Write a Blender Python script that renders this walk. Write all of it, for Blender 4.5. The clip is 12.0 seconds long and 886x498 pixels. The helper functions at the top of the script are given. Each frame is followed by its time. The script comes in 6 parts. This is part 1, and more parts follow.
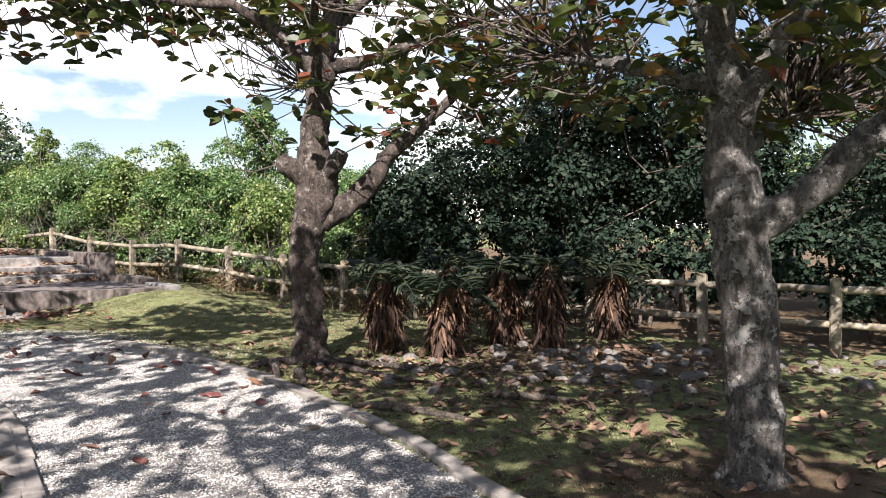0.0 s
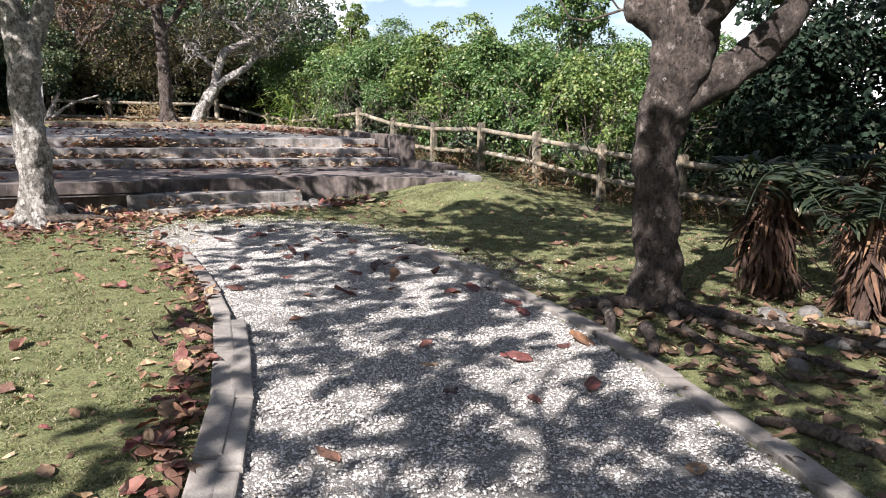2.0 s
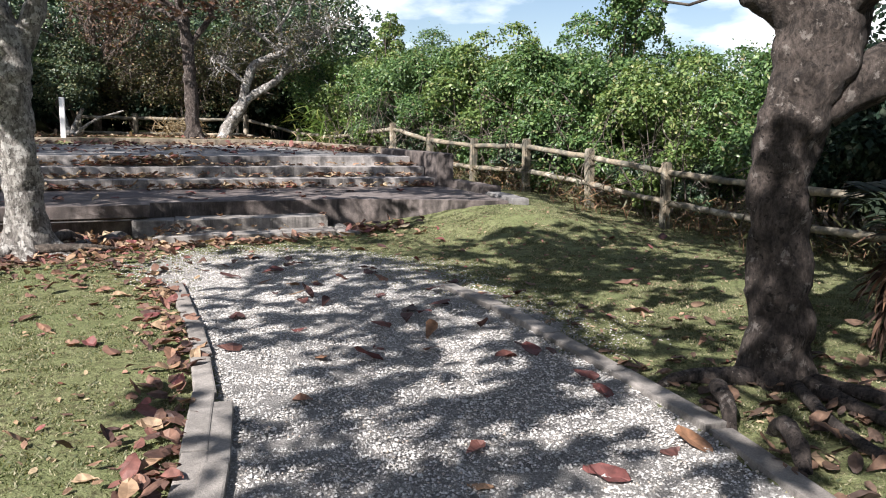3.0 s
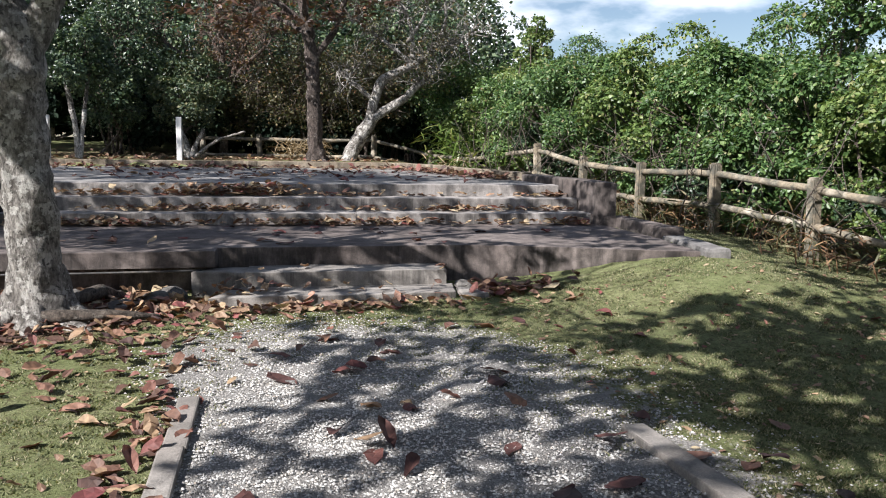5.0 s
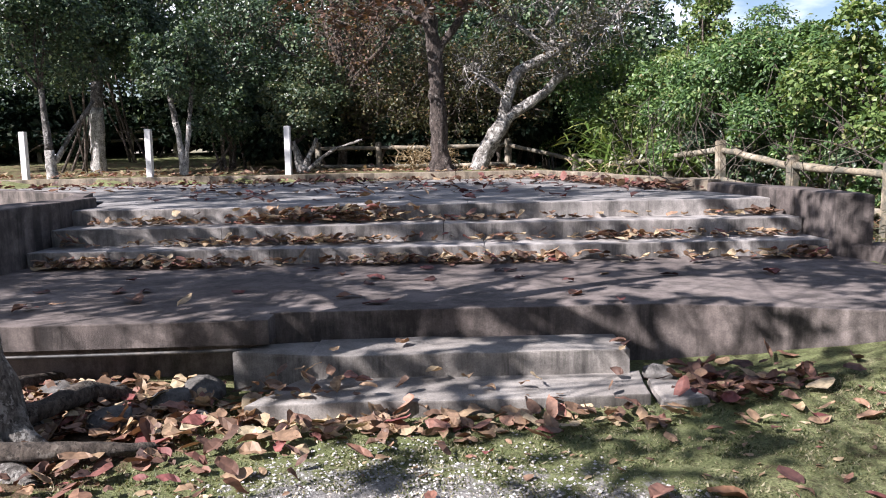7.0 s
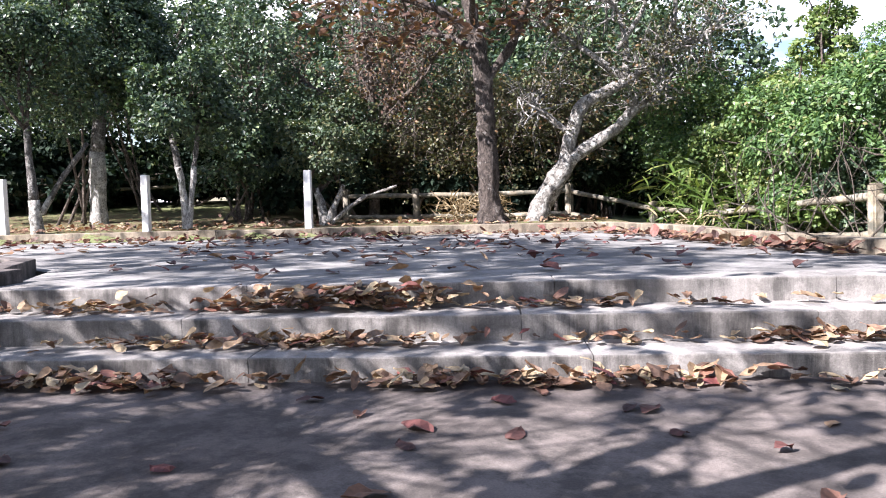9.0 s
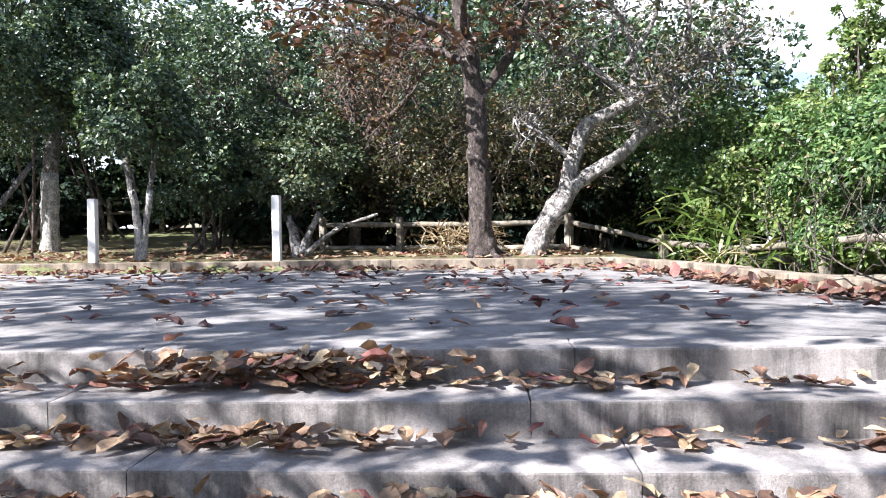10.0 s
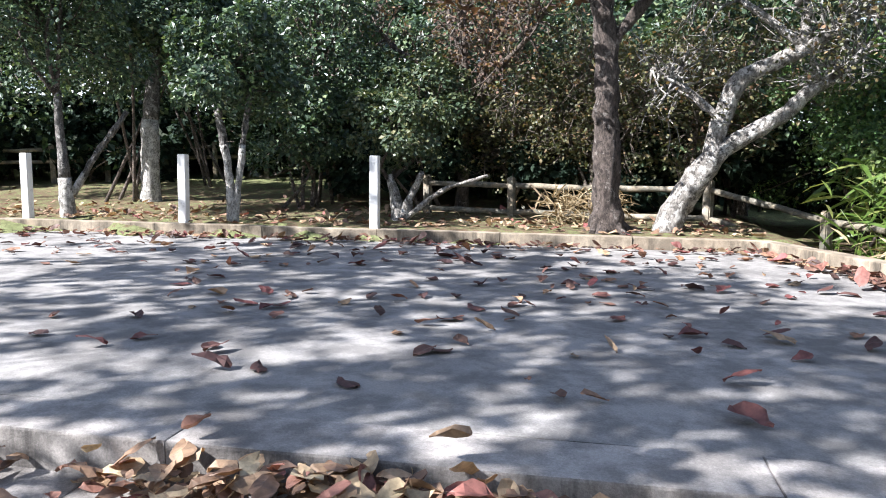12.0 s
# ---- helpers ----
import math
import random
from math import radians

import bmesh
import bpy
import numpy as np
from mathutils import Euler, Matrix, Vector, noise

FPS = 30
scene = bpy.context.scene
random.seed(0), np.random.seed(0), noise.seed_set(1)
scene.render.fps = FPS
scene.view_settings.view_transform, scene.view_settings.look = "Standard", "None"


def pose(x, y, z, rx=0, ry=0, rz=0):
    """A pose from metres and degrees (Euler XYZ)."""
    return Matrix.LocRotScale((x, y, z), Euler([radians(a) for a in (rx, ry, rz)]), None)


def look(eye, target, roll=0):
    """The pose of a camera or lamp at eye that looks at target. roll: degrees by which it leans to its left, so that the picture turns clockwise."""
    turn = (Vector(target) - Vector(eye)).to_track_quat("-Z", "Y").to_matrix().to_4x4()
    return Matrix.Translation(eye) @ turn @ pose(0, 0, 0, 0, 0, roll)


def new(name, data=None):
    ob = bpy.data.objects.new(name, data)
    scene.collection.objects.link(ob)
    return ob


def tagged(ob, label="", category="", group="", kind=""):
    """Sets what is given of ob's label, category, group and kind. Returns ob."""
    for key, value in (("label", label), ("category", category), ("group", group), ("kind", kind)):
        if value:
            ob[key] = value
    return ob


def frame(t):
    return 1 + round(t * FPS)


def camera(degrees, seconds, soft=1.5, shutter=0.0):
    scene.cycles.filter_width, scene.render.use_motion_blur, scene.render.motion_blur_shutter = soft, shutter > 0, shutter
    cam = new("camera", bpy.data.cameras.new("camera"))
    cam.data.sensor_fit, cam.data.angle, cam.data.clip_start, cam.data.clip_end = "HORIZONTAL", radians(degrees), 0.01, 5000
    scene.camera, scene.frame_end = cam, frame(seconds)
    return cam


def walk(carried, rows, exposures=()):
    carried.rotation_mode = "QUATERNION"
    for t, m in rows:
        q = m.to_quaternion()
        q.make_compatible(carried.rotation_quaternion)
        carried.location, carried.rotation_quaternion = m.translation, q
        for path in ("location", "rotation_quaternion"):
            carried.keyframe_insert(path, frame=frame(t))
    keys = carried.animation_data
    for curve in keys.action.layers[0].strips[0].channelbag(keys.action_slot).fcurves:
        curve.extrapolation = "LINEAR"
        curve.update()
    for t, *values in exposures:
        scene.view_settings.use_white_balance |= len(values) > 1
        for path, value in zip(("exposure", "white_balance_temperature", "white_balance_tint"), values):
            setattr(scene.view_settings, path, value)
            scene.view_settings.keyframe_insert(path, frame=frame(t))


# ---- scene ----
cam = camera(61.0, 12.0, soft=1.0)
PATH = [
    (0, (-0.295, 0.495, 1.558), (-0.247, 2.493, 1.5), -0.0),
    (0.5, (-0.441, 1.195, 1.557), (-0.611, 3.187, 1.496), 1.1),
    (1, (-0.637, 1.83, 1.485), (-1.151, 3.754, 1.303), 1.6),
    (1.5, (-0.872, 2.501, 1.496), (-1.536, 4.36, 1.174), 1.3),
    (2, (-1.13, 3.132, 1.482), (-1.829, 4.971, 1.123), 1.1),
    (2.5, (-1.394, 3.731, 1.516), (-2.107, 5.567, 1.166), 1.1),
    (2.7, (-1.529, 3.984, 1.496), (-2.269, 5.812, 1.163), 1.1),
    (4.3, (-2.513, 6.072, 1.421), (-3.419, 7.829, 1.118), 0.3),
    (4.5, (-2.682, 6.345, 1.418), (-3.578, 8.109, 1.124), 0.7),
    (5, (-3.069, 6.907, 1.466), (-4.186, 8.543, 1.194), 0.8),
    (5.5, (-3.441, 7.447, 1.447), (-4.57, 9.083, 1.228), 0.2),
    (6, (-3.905, 7.995, 1.442), (-5.061, 9.613, 1.226), 0.2),
    (6.5, (-4.4, 8.495, 1.47), (-5.578, 10.094, 1.232), -0.6),
    (7, (-4.88, 9.084, 1.463), (-6.274, 10.495, 1.205), -1.2),
    (7.5, (-5.353, 9.584, 1.473), (-6.809, 10.934, 1.236), -0.6),
    (7.7, (-5.545, 9.813, 1.459), (-7.037, 11.13, 1.262), -1.1),
    (9.3, (-7.306, 11.054, 1.508), (-8.762, 12.421, 1.402), -1.3),
    (9.5, (-7.527, 11.248, 1.501), (-8.968, 12.632, 1.412), -0.6),
    (10, (-7.984, 11.834, 1.54), (-9.43, 13.214, 1.478), -0.9),
    (10.5, (-8.305, 12.181, 1.68), (-9.818, 13.488, 1.639), -0.7),
    (11, (-8.552, 12.357, 1.792), (-10.071, 13.653, 1.68), -0.5),
    (11.5, (-8.802, 12.563, 1.919), (-10.401, 13.748, 1.718), 0.2),
    (12, (-9.035, 12.693, 1.973), (-10.655, 13.843, 1.739), 0.5),
]
EXPOSURE = [(0.0, 0.43, 6750, 17), (1.5, 0.33, 6600, 17), (2.5, 0.20, 6500, 15), (4.5, -0.06, 6350, 13), (5.5, -0.05, 6350, 13), (6.5, 0.10, 6300, 17), (7.5, 0.34, 6250, 19), (9.5, 0.90, 6150, 18), (10.5, 0.86, 6050, 15), (12.0, 0.84, 6100, 13)]
walk(cam, [(t, look(eye, target, roll)) for t, eye, target, roll in PATH], exposures=[(t, 1.05 + e, kelvin, tint) for t, e, kelvin, tint in EXPOSURE])

# ---- light ----
SUN_AZ, SUN_EL = radians(191.0), radians(40.0)      # compass direction of the sun seen from +y, clockwise
sun_dir = Vector((math.sin(SUN_AZ) * math.cos(SUN_EL), math.cos(SUN_AZ) * math.cos(SUN_EL), math.sin(SUN_EL)))
sun = new("sun", bpy.data.lights.new("sun", "SUN"))
sun.data.energy, sun.data.angle, sun.data.color = 5.0, radians(0.53), (1.0, 0.965, 0.915)
sun.matrix_world = look(sun_dir * 60, (0, 0, 0))
world = bpy.data.worlds.new("sky")
scene.world = world
world.use_nodes = True
wn, wl = world.node_tree.nodes, world.node_tree.links
sky = wn.new("ShaderNodeTexSky")
sky.sky_type, sky.sun_disc, sky.sun_elevation, sky.sun_rotation = "NISHITA", False, SUN_EL, SUN_AZ
sky.air_density, sky.dust_density = 1.0, 0.6
wcoord, wmap = wn.new("ShaderNodeTexCoord"), wn.new("ShaderNodeMapping")
wmap.inputs["Scale"].default_value = (1.0, 1.0, 2.6)
wmap.inputs["Location"].default_value = (0.35, 0.1, 0.0)
cloud, cramp, cmix = wn.new("ShaderNodeTexNoise"), wn.new("ShaderNodeValToRGB"), wn.new("ShaderNodeMixRGB")
cloud.inputs["Scale"].default_value, cloud.inputs["Detail"].default_value = 2.1, 8.0
cramp.color_ramp.elements[0].position, cramp.color_ramp.elements[1].position = 0.48, 0.58
cmix.inputs[2].default_value = (16.5, 16.8, 17.2, 1)
wl.new(wcoord.outputs["Generated"], wmap.inputs["Vector"])
wl.new(wmap.outputs["Vector"], cloud.inputs["Vector"])
wl.new(cloud.outputs["Fac"], cramp.inputs["Fac"])
wsep, whigh, wmul = wn.new("ShaderNodeSeparateXYZ"), wn.new("ShaderNodeMapRange"), wn.new("ShaderNodeMath")
whigh.inputs["From Min"].default_value, whigh.inputs["From Max"].default_value = 0.18, 0.62
whigh.inputs["To Min"].default_value, whigh.inputs["To Max"].default_value = 1.0, 0.12
wmul.operation = "MULTIPLY"
wl.new(wcoord.outputs["Generated"], wsep.inputs[0])
wl.new(wsep.outputs["Z"], whigh.inputs["Value"])
wl.new(cramp.outputs["Color"], wmul.inputs[0])
wl.new(whigh.outputs["Result"], wmul.inputs[1])
wl.new(wmul.outputs[0], cmix.inputs["Fac"])
wl.new(sky.outputs["Color"], cmix.inputs[1])
wl.new(cmix.outputs["Color"], wn["Background"].inputs["Color"])
wn["Background"].inputs["Strength"].default_value = 0.058


# ---- materials ----
def material(name, build):
    m = bpy.data.materials.new(name)
    m.use_nodes = True
    nt = m.node_tree
    build(nt, nt.nodes["Principled BSDF"])
    return m


def node(nt, kind, **inputs):
    n = nt.nodes.new(kind)
    for key, value in inputs.items():
        n.inputs[key.replace("_", " ")].default_value = value
    return n


def coords(nt, scale=(1, 1, 1), space="Object"):
    c, mp = nt.nodes.new("ShaderNodeTexCoord"), nt.nodes.new("ShaderNodeMapping")
    mp.inputs["Scale"].default_value = scale
    nt.links.new(c.outputs[space], mp.inputs["Vector"])
    return mp.outputs["Vector"]


def world_pos(nt):
    return nt.nodes.new("ShaderNodeNewGeometry").outputs["Position"]


def noise_tex(nt, vec, scale, detail=6.0, rough=0.6):
    n = node(nt, "ShaderNodeTexNoise", Scale=scale, Detail=detail, Roughness=rough)
    nt.links.new(vec, n.inputs["Vector"])
    return n.outputs["Fac"]


def ramp(nt, fac, stops):
    r = nt.nodes.new("ShaderNodeValToRGB")
    els = r.color_ramp.elements
    while len(els) < len(stops):
        els.new(0.5)
    for e, (pos, col) in zip(els, stops):
        e.position, e.color = pos, (*col, 1) if len(col) == 3 else col
    nt.links.new(fac, r.inputs["Fac"])
    return r.outputs["Color"]


def mix(nt, fac, a, b, kind="MIX"):
    m = nt.nodes.new("ShaderNodeMixRGB")
    m.blend_type = kind
    for sock, v in ((m.inputs[0], fac), (m.inputs[1], a), (m.inputs[2], b)):
        if isinstance(v, (int, float)):
            sock.default_value = v
        elif isinstance(v, tuple):
            sock.default_value = (*v, 1)
        else:
            nt.links.new(v, sock)
    return m.outputs["Color"]


def bump(nt, bsdf, height, strength=0.5, distance=0.02):
    b = node(nt, "ShaderNodeBump", Strength=strength, Distance=distance)
    nt.links.new(height, b.inputs["Height"])
    nt.links.new(b.outputs["Normal"], bsdf.inputs["Normal"])


def grey(v):
    return (v, v, v)


def leaf_material(name, stops, translucent=0.35, rough=0.45, per_object=False, warm=(1.0, 1.0, 0.5)):
    def build(nt, bsdf):
        if per_object:
            rnd = nt.nodes.new("ShaderNodeObjectInfo").outputs["Random"]
        else:
            rnd = nt.nodes.new("ShaderNodeNewGeometry").outputs["Random Per Island"]
        col = ramp(nt, rnd, stops)
        spots = ramp(nt, noise_tex(nt, world_pos(nt), 28, 4), [(0.35, grey(0.6)), (0.7, grey(1.15))])
        col = mix(nt, 1.0, col, spots, "MULTIPLY")
        nt.links.new(col, bsdf.inputs["Base Color"])
        bsdf.inputs["Roughness"].default_value = rough
        if translucent:
            tr, ms = nt.nodes.new("ShaderNodeBsdfTranslucent"), nt.nodes.new("ShaderNodeMixShader")
            tint = mix(nt, 1.0, col, warm, "MULTIPLY")
            nt.links.new(tint, tr.inputs["Color"])
            ms.inputs["Fac"].default_value = translucent
            out = nt.nodes["Material Output"]
            nt.links.new(bsdf.outputs[0], ms.inputs[1])
            nt.links.new(tr.outputs[0], ms.inputs[2])
            nt.links.new(ms.outputs[0], out.inputs["Surface"])
    return material(name, build)


def bark_material(name, dark, light, patch, amount=0.5):
    def build(nt, bsdf):
        v = coords(nt, (1, 1, 0.5))
        fine, mid = noise_tex(nt, v, 42, 8, 0.75), noise_tex(nt, v, 12, 7, 0.72)
        col = ramp(nt, mid, [(0.38, dark), (0.60, light)])
        col = mix(nt, 1.0, col, ramp(nt, fine, [(0.36, grey(0.35)), (0.58, grey(1.25))]), "MULTIPLY")
        lichen = ramp(nt, noise_tex(nt, coords(nt), 9.0, 9, 0.72), [(0.62 - 0.16 * amount, grey(0)), (0.66 - 0.16 * amount, grey(0.9))])
        col = mix(nt, lichen, col, mix(nt, 1.0, patch, ramp(nt, fine, [(0.3, grey(0.6)), (0.6, grey(1.1))]), "MULTIPLY"))
        spots = ramp(nt, noise_tex(nt, coords(nt), 24.0, 3, 0.6), [(0.60, grey(0)), (0.64, grey(0.85))])
        col = mix(nt, spots, col, tuple(c * 0.5 for c in dark))
        nt.links.new(col, bsdf.inputs["Base Color"])
        bsdf.inputs["Roughness"].default_value = 0.95
        bump(nt, bsdf, mix(nt, 0.4, fine, mid), 1.0, 0.09)
    return material(name, build)


def concrete_material(name, a, b, stain=0.5):
    def build(nt, bsdf):
        p = world_pos(nt)
        big = noise_tex(nt, p, 0.9, 6, 0.65)
        col = ramp(nt, big, [(0.32, a), (0.66, b)])
        blot = ramp(nt, noise_tex(nt, p, 4.2, 8, 0.7), [(0.42, grey(1 - stain)), (0.60, grey(1.0))])
        col = mix(nt, 1.0, col, blot, "MULTIPLY")
        grit = noise_tex(nt, p, 95, 3, 0.8)
        col = mix(nt, 1.0, col, ramp(nt, grit, [(0.3, grey(0.72)), (0.7, grey(1.14))]), "MULTIPLY")
        # rain streaks run down upright faces
        vm = nt.nodes.new("ShaderNodeMapping")
        vm.inputs["Scale"].default_value = (1, 1, 0.12)
        nt.links.new(p, vm.inputs["Vector"])
        streak = ramp(nt, noise_tex(nt, vm.outputs["Vector"], 4.5, 7, 0.7), [(0.38, grey(0.36)), (0.50, grey(0.85)), (0.64, grey(1.12))])
        geo = nt.nodes.new("ShaderNodeNewGeometry")
        sep = nt.nodes.new("ShaderNodeSeparateXYZ")
        nt.links.new(geo.outputs["Normal"], sep.inputs[0])
        upright = ramp(nt, sep.outputs["Z"], [(0.2, grey(1)), (0.6, grey(0))])
        col = mix(nt, upright, col, mix(nt, 1.0, col, streak, "MULTIPLY"))
        nt.links.new(col, bsdf.inputs["Base Color"])
        bsdf.inputs["Roughness"].default_value = 0.9
        bump(nt, bsdf, mix(nt, 0.35, grit, noise_tex(nt, p, 14, 6, 0.7)), 0.6, 0.012)
    return material(name, build)


def ground_build(nt, bsdf):
    p = world_pos(nt)
    fine, mid, wide = noise_tex(nt, p, 70, 6, 0.75), noise_tex(nt, p, 6.5, 6, 0.7), noise_tex(nt, p, 0.8, 4)
    grass = ramp(nt, mid, [(0.28, (0.15, 0.125, 0.075)), (0.42, (0.18, 0.20, 0.09)), (0.60, (0.255, 0.27, 0.135)), (0.75, (0.36, 0.34, 0.20))])
    tuft = noise_tex(nt, p, 19, 5, 0.75)
    grass = mix(nt, ramp(nt, tuft, [(0.50, grey(0)), (0.62, grey(0.85))]), grass, (0.10, 0.085, 0.05))
    grass = mix(nt, 1.0, grass, ramp(nt, fine, [(0.3, grey(0.4)), (0.7, grey(1.4))]), "MULTIPLY")
    grass = mix(nt, ramp(nt, wide, [(0.45, grey(0)), (0.7, grey(0.6))]), grass, (0.165, 0.205, 0.085))
    cell = node(nt, "ShaderNodeTexVoronoi", Scale=70.0)
    nt.links.new(p, cell.inputs["Vector"])
    stone = mix(nt, 1.0, (0.35, 0.335, 0.315), ramp(nt, cell.outputs["Distance"], [(0.15, grey(1.1)), (0.8, grey(0.72))]), "MULTIPLY")
    shade = nt.nodes.new("ShaderNodeSeparateXYZ")
    nt.links.new(cell.outputs["Color"], shade.inputs[0])
    stone = mix(nt, 1.0, stone, ramp(nt, shade.outputs["X"], [(0.0, grey(0.75)), (1.0, grey(1.1))]), "MULTIPLY")
    soil = mix(nt, 1.0, (0.16, 0.115, 0.075), ramp(nt, fine, [(0.3, grey(0.4)), (0.7, grey(1.3))]), "MULTIPLY")
    def weight(name):
        at = nt.nodes.new("ShaderNodeAttribute")
        at.attribute_name = name
        add = nt.nodes.new("ShaderNodeMath")
        add.operation = "ADD"
        nt.links.new(at.outputs["Fac"], add.inputs[0])
        nt.links.new(mid, add.inputs[1])
        return ramp(nt, add.outputs[0], [(0.90, grey(0)), (1.06, grey(1))])
    col = mix(nt, weight("litter"), grass, soil)
    col = mix(nt, weight("gravel"), col, stone)
    nt.links.new(col, bsdf.inputs["Base Color"])
    bsdf.inputs["Roughness"].default_value = 1.0
    bsdf.inputs["Specular IOR Level"].default_value = 0.1
    bump(nt, bsdf, fine, 0.8, 0.03)


MAT_GROUND = material("ground", ground_build)
MAT_CONCRETE = concrete_material("old_concrete", (0.225, 0.215, 0.205), (0.355, 0.34, 0.325), 0.42)
MAT_CONCRETE_DARK = concrete_material("mossy_concrete", (0.12, 0.096, 0.087), (0.245, 0.208, 0.19), 0.55)
MAT_STEP = concrete_material("step_concrete", (0.31, 0.287, 0.268), (0.45, 0.42, 0.395), 0.45)
MAT_KERB = concrete_material("kerb_concrete", (0.26, 0.235, 0.21), (0.38, 0.355, 0.325), 0.35)
MAT_BACK_KERB = concrete_material("ochre_concrete", (0.26, 0.205, 0.145), (0.39, 0.33, 0.25), 0.45)
MAT_BARK_DARK = bark_material("brown_bark", (0.03, 0.022, 0.018), (0.13, 0.103, 0.088), (0.27, 0.24, 0.215), 0.3)
MAT_BARK_GREY = bark_material("grey_bark", (0.05, 0.046, 0.042), (0.21, 0.195, 0.18), (0.42, 0.41, 0.385), 0.5)
MAT_BARK_PALE = bark_material("pale_bark", (0.12, 0.108, 0.095), (0.40, 0.375, 0.34), (0.62, 0.60, 0.56), 0.6)
MAT_BARK_WHITE = bark_material("whitened_bark", (0.26, 0.245, 0.22), (0.55, 0.53, 0.49), (0.70, 0.68, 0.64), 0.7)
MAT_TWIG = bark_material("twig_bark", (0.07, 0.055, 0.045), (0.19, 0.15, 0.12), (0.3, 0.27, 0.24), 0.3)
MAT_ALMOND = leaf_material("almond_leaf", [(0.0, (0.025, 0.045, 0.014)), (0.4, (0.045, 0.07, 0.02)), (0.72, (0.08, 0.11, 0.025)), (0.84, (0.13, 0.12, 0.03)), (0.92, (0.12, 0.055, 0.025)), (0.97, (0.20, 0.05, 0.03)), (1.0, (0.20, 0.12, 0.03))], 0.3, 0.5)
MAT_ALMOND_RED = leaf_material("reddened_leaf", [(0.0, (0.05, 0.03, 0.022)), (0.3, (0.10, 0.05, 0.035)), (0.6, (0.16, 0.08, 0.05)), (0.85, (0.25, 0.13, 0.08)), (1.0, (0.09, 0.09, 0.04))], 0.25, 0.55)
MAT_HEDGE = leaf_material("hedge_leaf", [(0.0, (0.034, 0.081, 0.026)), (0.4, (0.085, 0.162, 0.054)), (0.75, (0.148, 0.259, 0.081)), (0.93, (0.251, 0.356, 0.130)), (1.0, (0.308, 0.248, 0.130))], 0.35, 0.42)
MAT_DARK_LEAF = leaf_material("dark_glossy_leaf", [(0.0, (0.02, 0.042, 0.025)), (0.5, (0.05, 0.09, 0.048)), (0.82, (0.11, 0.175, 0.085)), (1.0, (0.24, 0.29, 0.15))], 0.22, 0.42)
MAT_HEDGE_LIGHT = leaf_material("lime_leaf", [(0.0, (0.057, 0.108, 0.033)), (0.4, (0.137, 0.216, 0.065)), (0.8, (0.239, 0.335, 0.102)), (1.0, (0.399, 0.400, 0.184))], 0.38, 0.42)
# near-black leaf with little gloss: canopy shade is painted into the colour
MAT_SHADE_LEAF = leaf_material("shade_darkened_leaf", [(0.0, (0.010, 0.022, 0.016)), (0.5, (0.022, 0.042, 0.027)), (0.85, (0.04, 0.065, 0.041)), (1.0, (0.075, 0.085, 0.061))], 0.15, 0.78)
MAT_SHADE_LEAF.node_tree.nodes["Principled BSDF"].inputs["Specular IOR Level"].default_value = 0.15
MAT_OLIVE = leaf_material("olive_leaf", [(0.0, (0.05, 0.06, 0.03)), (0.5, (0.10, 0.11, 0.05)), (0.85, (0.19, 0.17, 0.08)), (1.0, (0.28, 0.16, 0.09))], 0.3, 0.5)
MAT_FRESH_LEAF = leaf_material("fresh_evergreen_leaf", [(0.0, (0.04, 0.07, 0.038)), (0.5, (0.075, 0.115, 0.061)), (0.85, (0.13, 0.16, 0.074)), (1.0, (0.22, 0.21, 0.108))], 0.25, 0.45)
MAT_DRY_CROWN = leaf_material("dry_crown_leaf", [(0.0, (0.08, 0.05, 0.035)), (0.4, (0.17, 0.10, 0.075)), (0.7, (0.26, 0.15, 0.10)), (0.9, (0.20, 0.17, 0.07)), (1.0, (0.36, 0.22, 0.14))], 0.3, 0.6)
MAT_BLADE = leaf_material("grass_blade", [(0.0, (0.075, 0.10, 0.04)), (0.45, (0.16, 0.185, 0.08)), (0.7, (0.30, 0.285, 0.16)), (1.0, (0.50, 0.45, 0.31))], 0.35, 0.6)
LITTER = [(0.0, (0.06, 0.032, 0.028)), (0.25, (0.13, 0.07, 0.05)), (0.5, (0.24, 0.13, 0.09)), (0.66, (0.20, 0.06, 0.06)), (0.84, (0.32, 0.20, 0.12)), (1.0, (0.42, 0.31, 0.19))]
SOIL_LITTER = [(0.0, (0.05, 0.032, 0.025)), (0.5, (0.12, 0.075, 0.05)), (0.85, (0.22, 0.13, 0.085)), (1.0, (0.34, 0.24, 0.15))]
MAT_LITTER = leaf_material("dry_leaf", LITTER, 0.15, 0.65, warm=(1.0, 0.7, 0.4))
MAT_STEP_LITTER = leaf_material("tan_leaf", [(0.0, (0.12, 0.07, 0.05)), (0.25, (0.27, 0.165, 0.105)), (0.5, (0.40, 0.28, 0.17)), (0.62, (0.27, 0.085, 0.08)), (0.8, (0.48, 0.36, 0.22)), (1.0, (0.56, 0.46, 0.30))], 0.15, 0.6, warm=(1.0, 0.7, 0.4))
MAT_SOIL_LITTER = leaf_material("old_leaf", SOIL_LITTER, 0.1, 0.75, warm=(1.0, 0.7, 0.4))
MAT_LITTER_ONE = leaf_material("dry_leaf_single", [(0.0, (0.05, 0.022, 0.022)), (0.3, (0.11, 0.05, 0.042)), (0.5, (0.17, 0.055, 0.05)), (0.7, (0.19, 0.10, 0.075)), (0.9, (0.30, 0.16, 0.09)), (1.0, (0.42, 0.30, 0.18))], 0.15, 0.65, per_object=True, warm=(1.0, 0.7, 0.4))
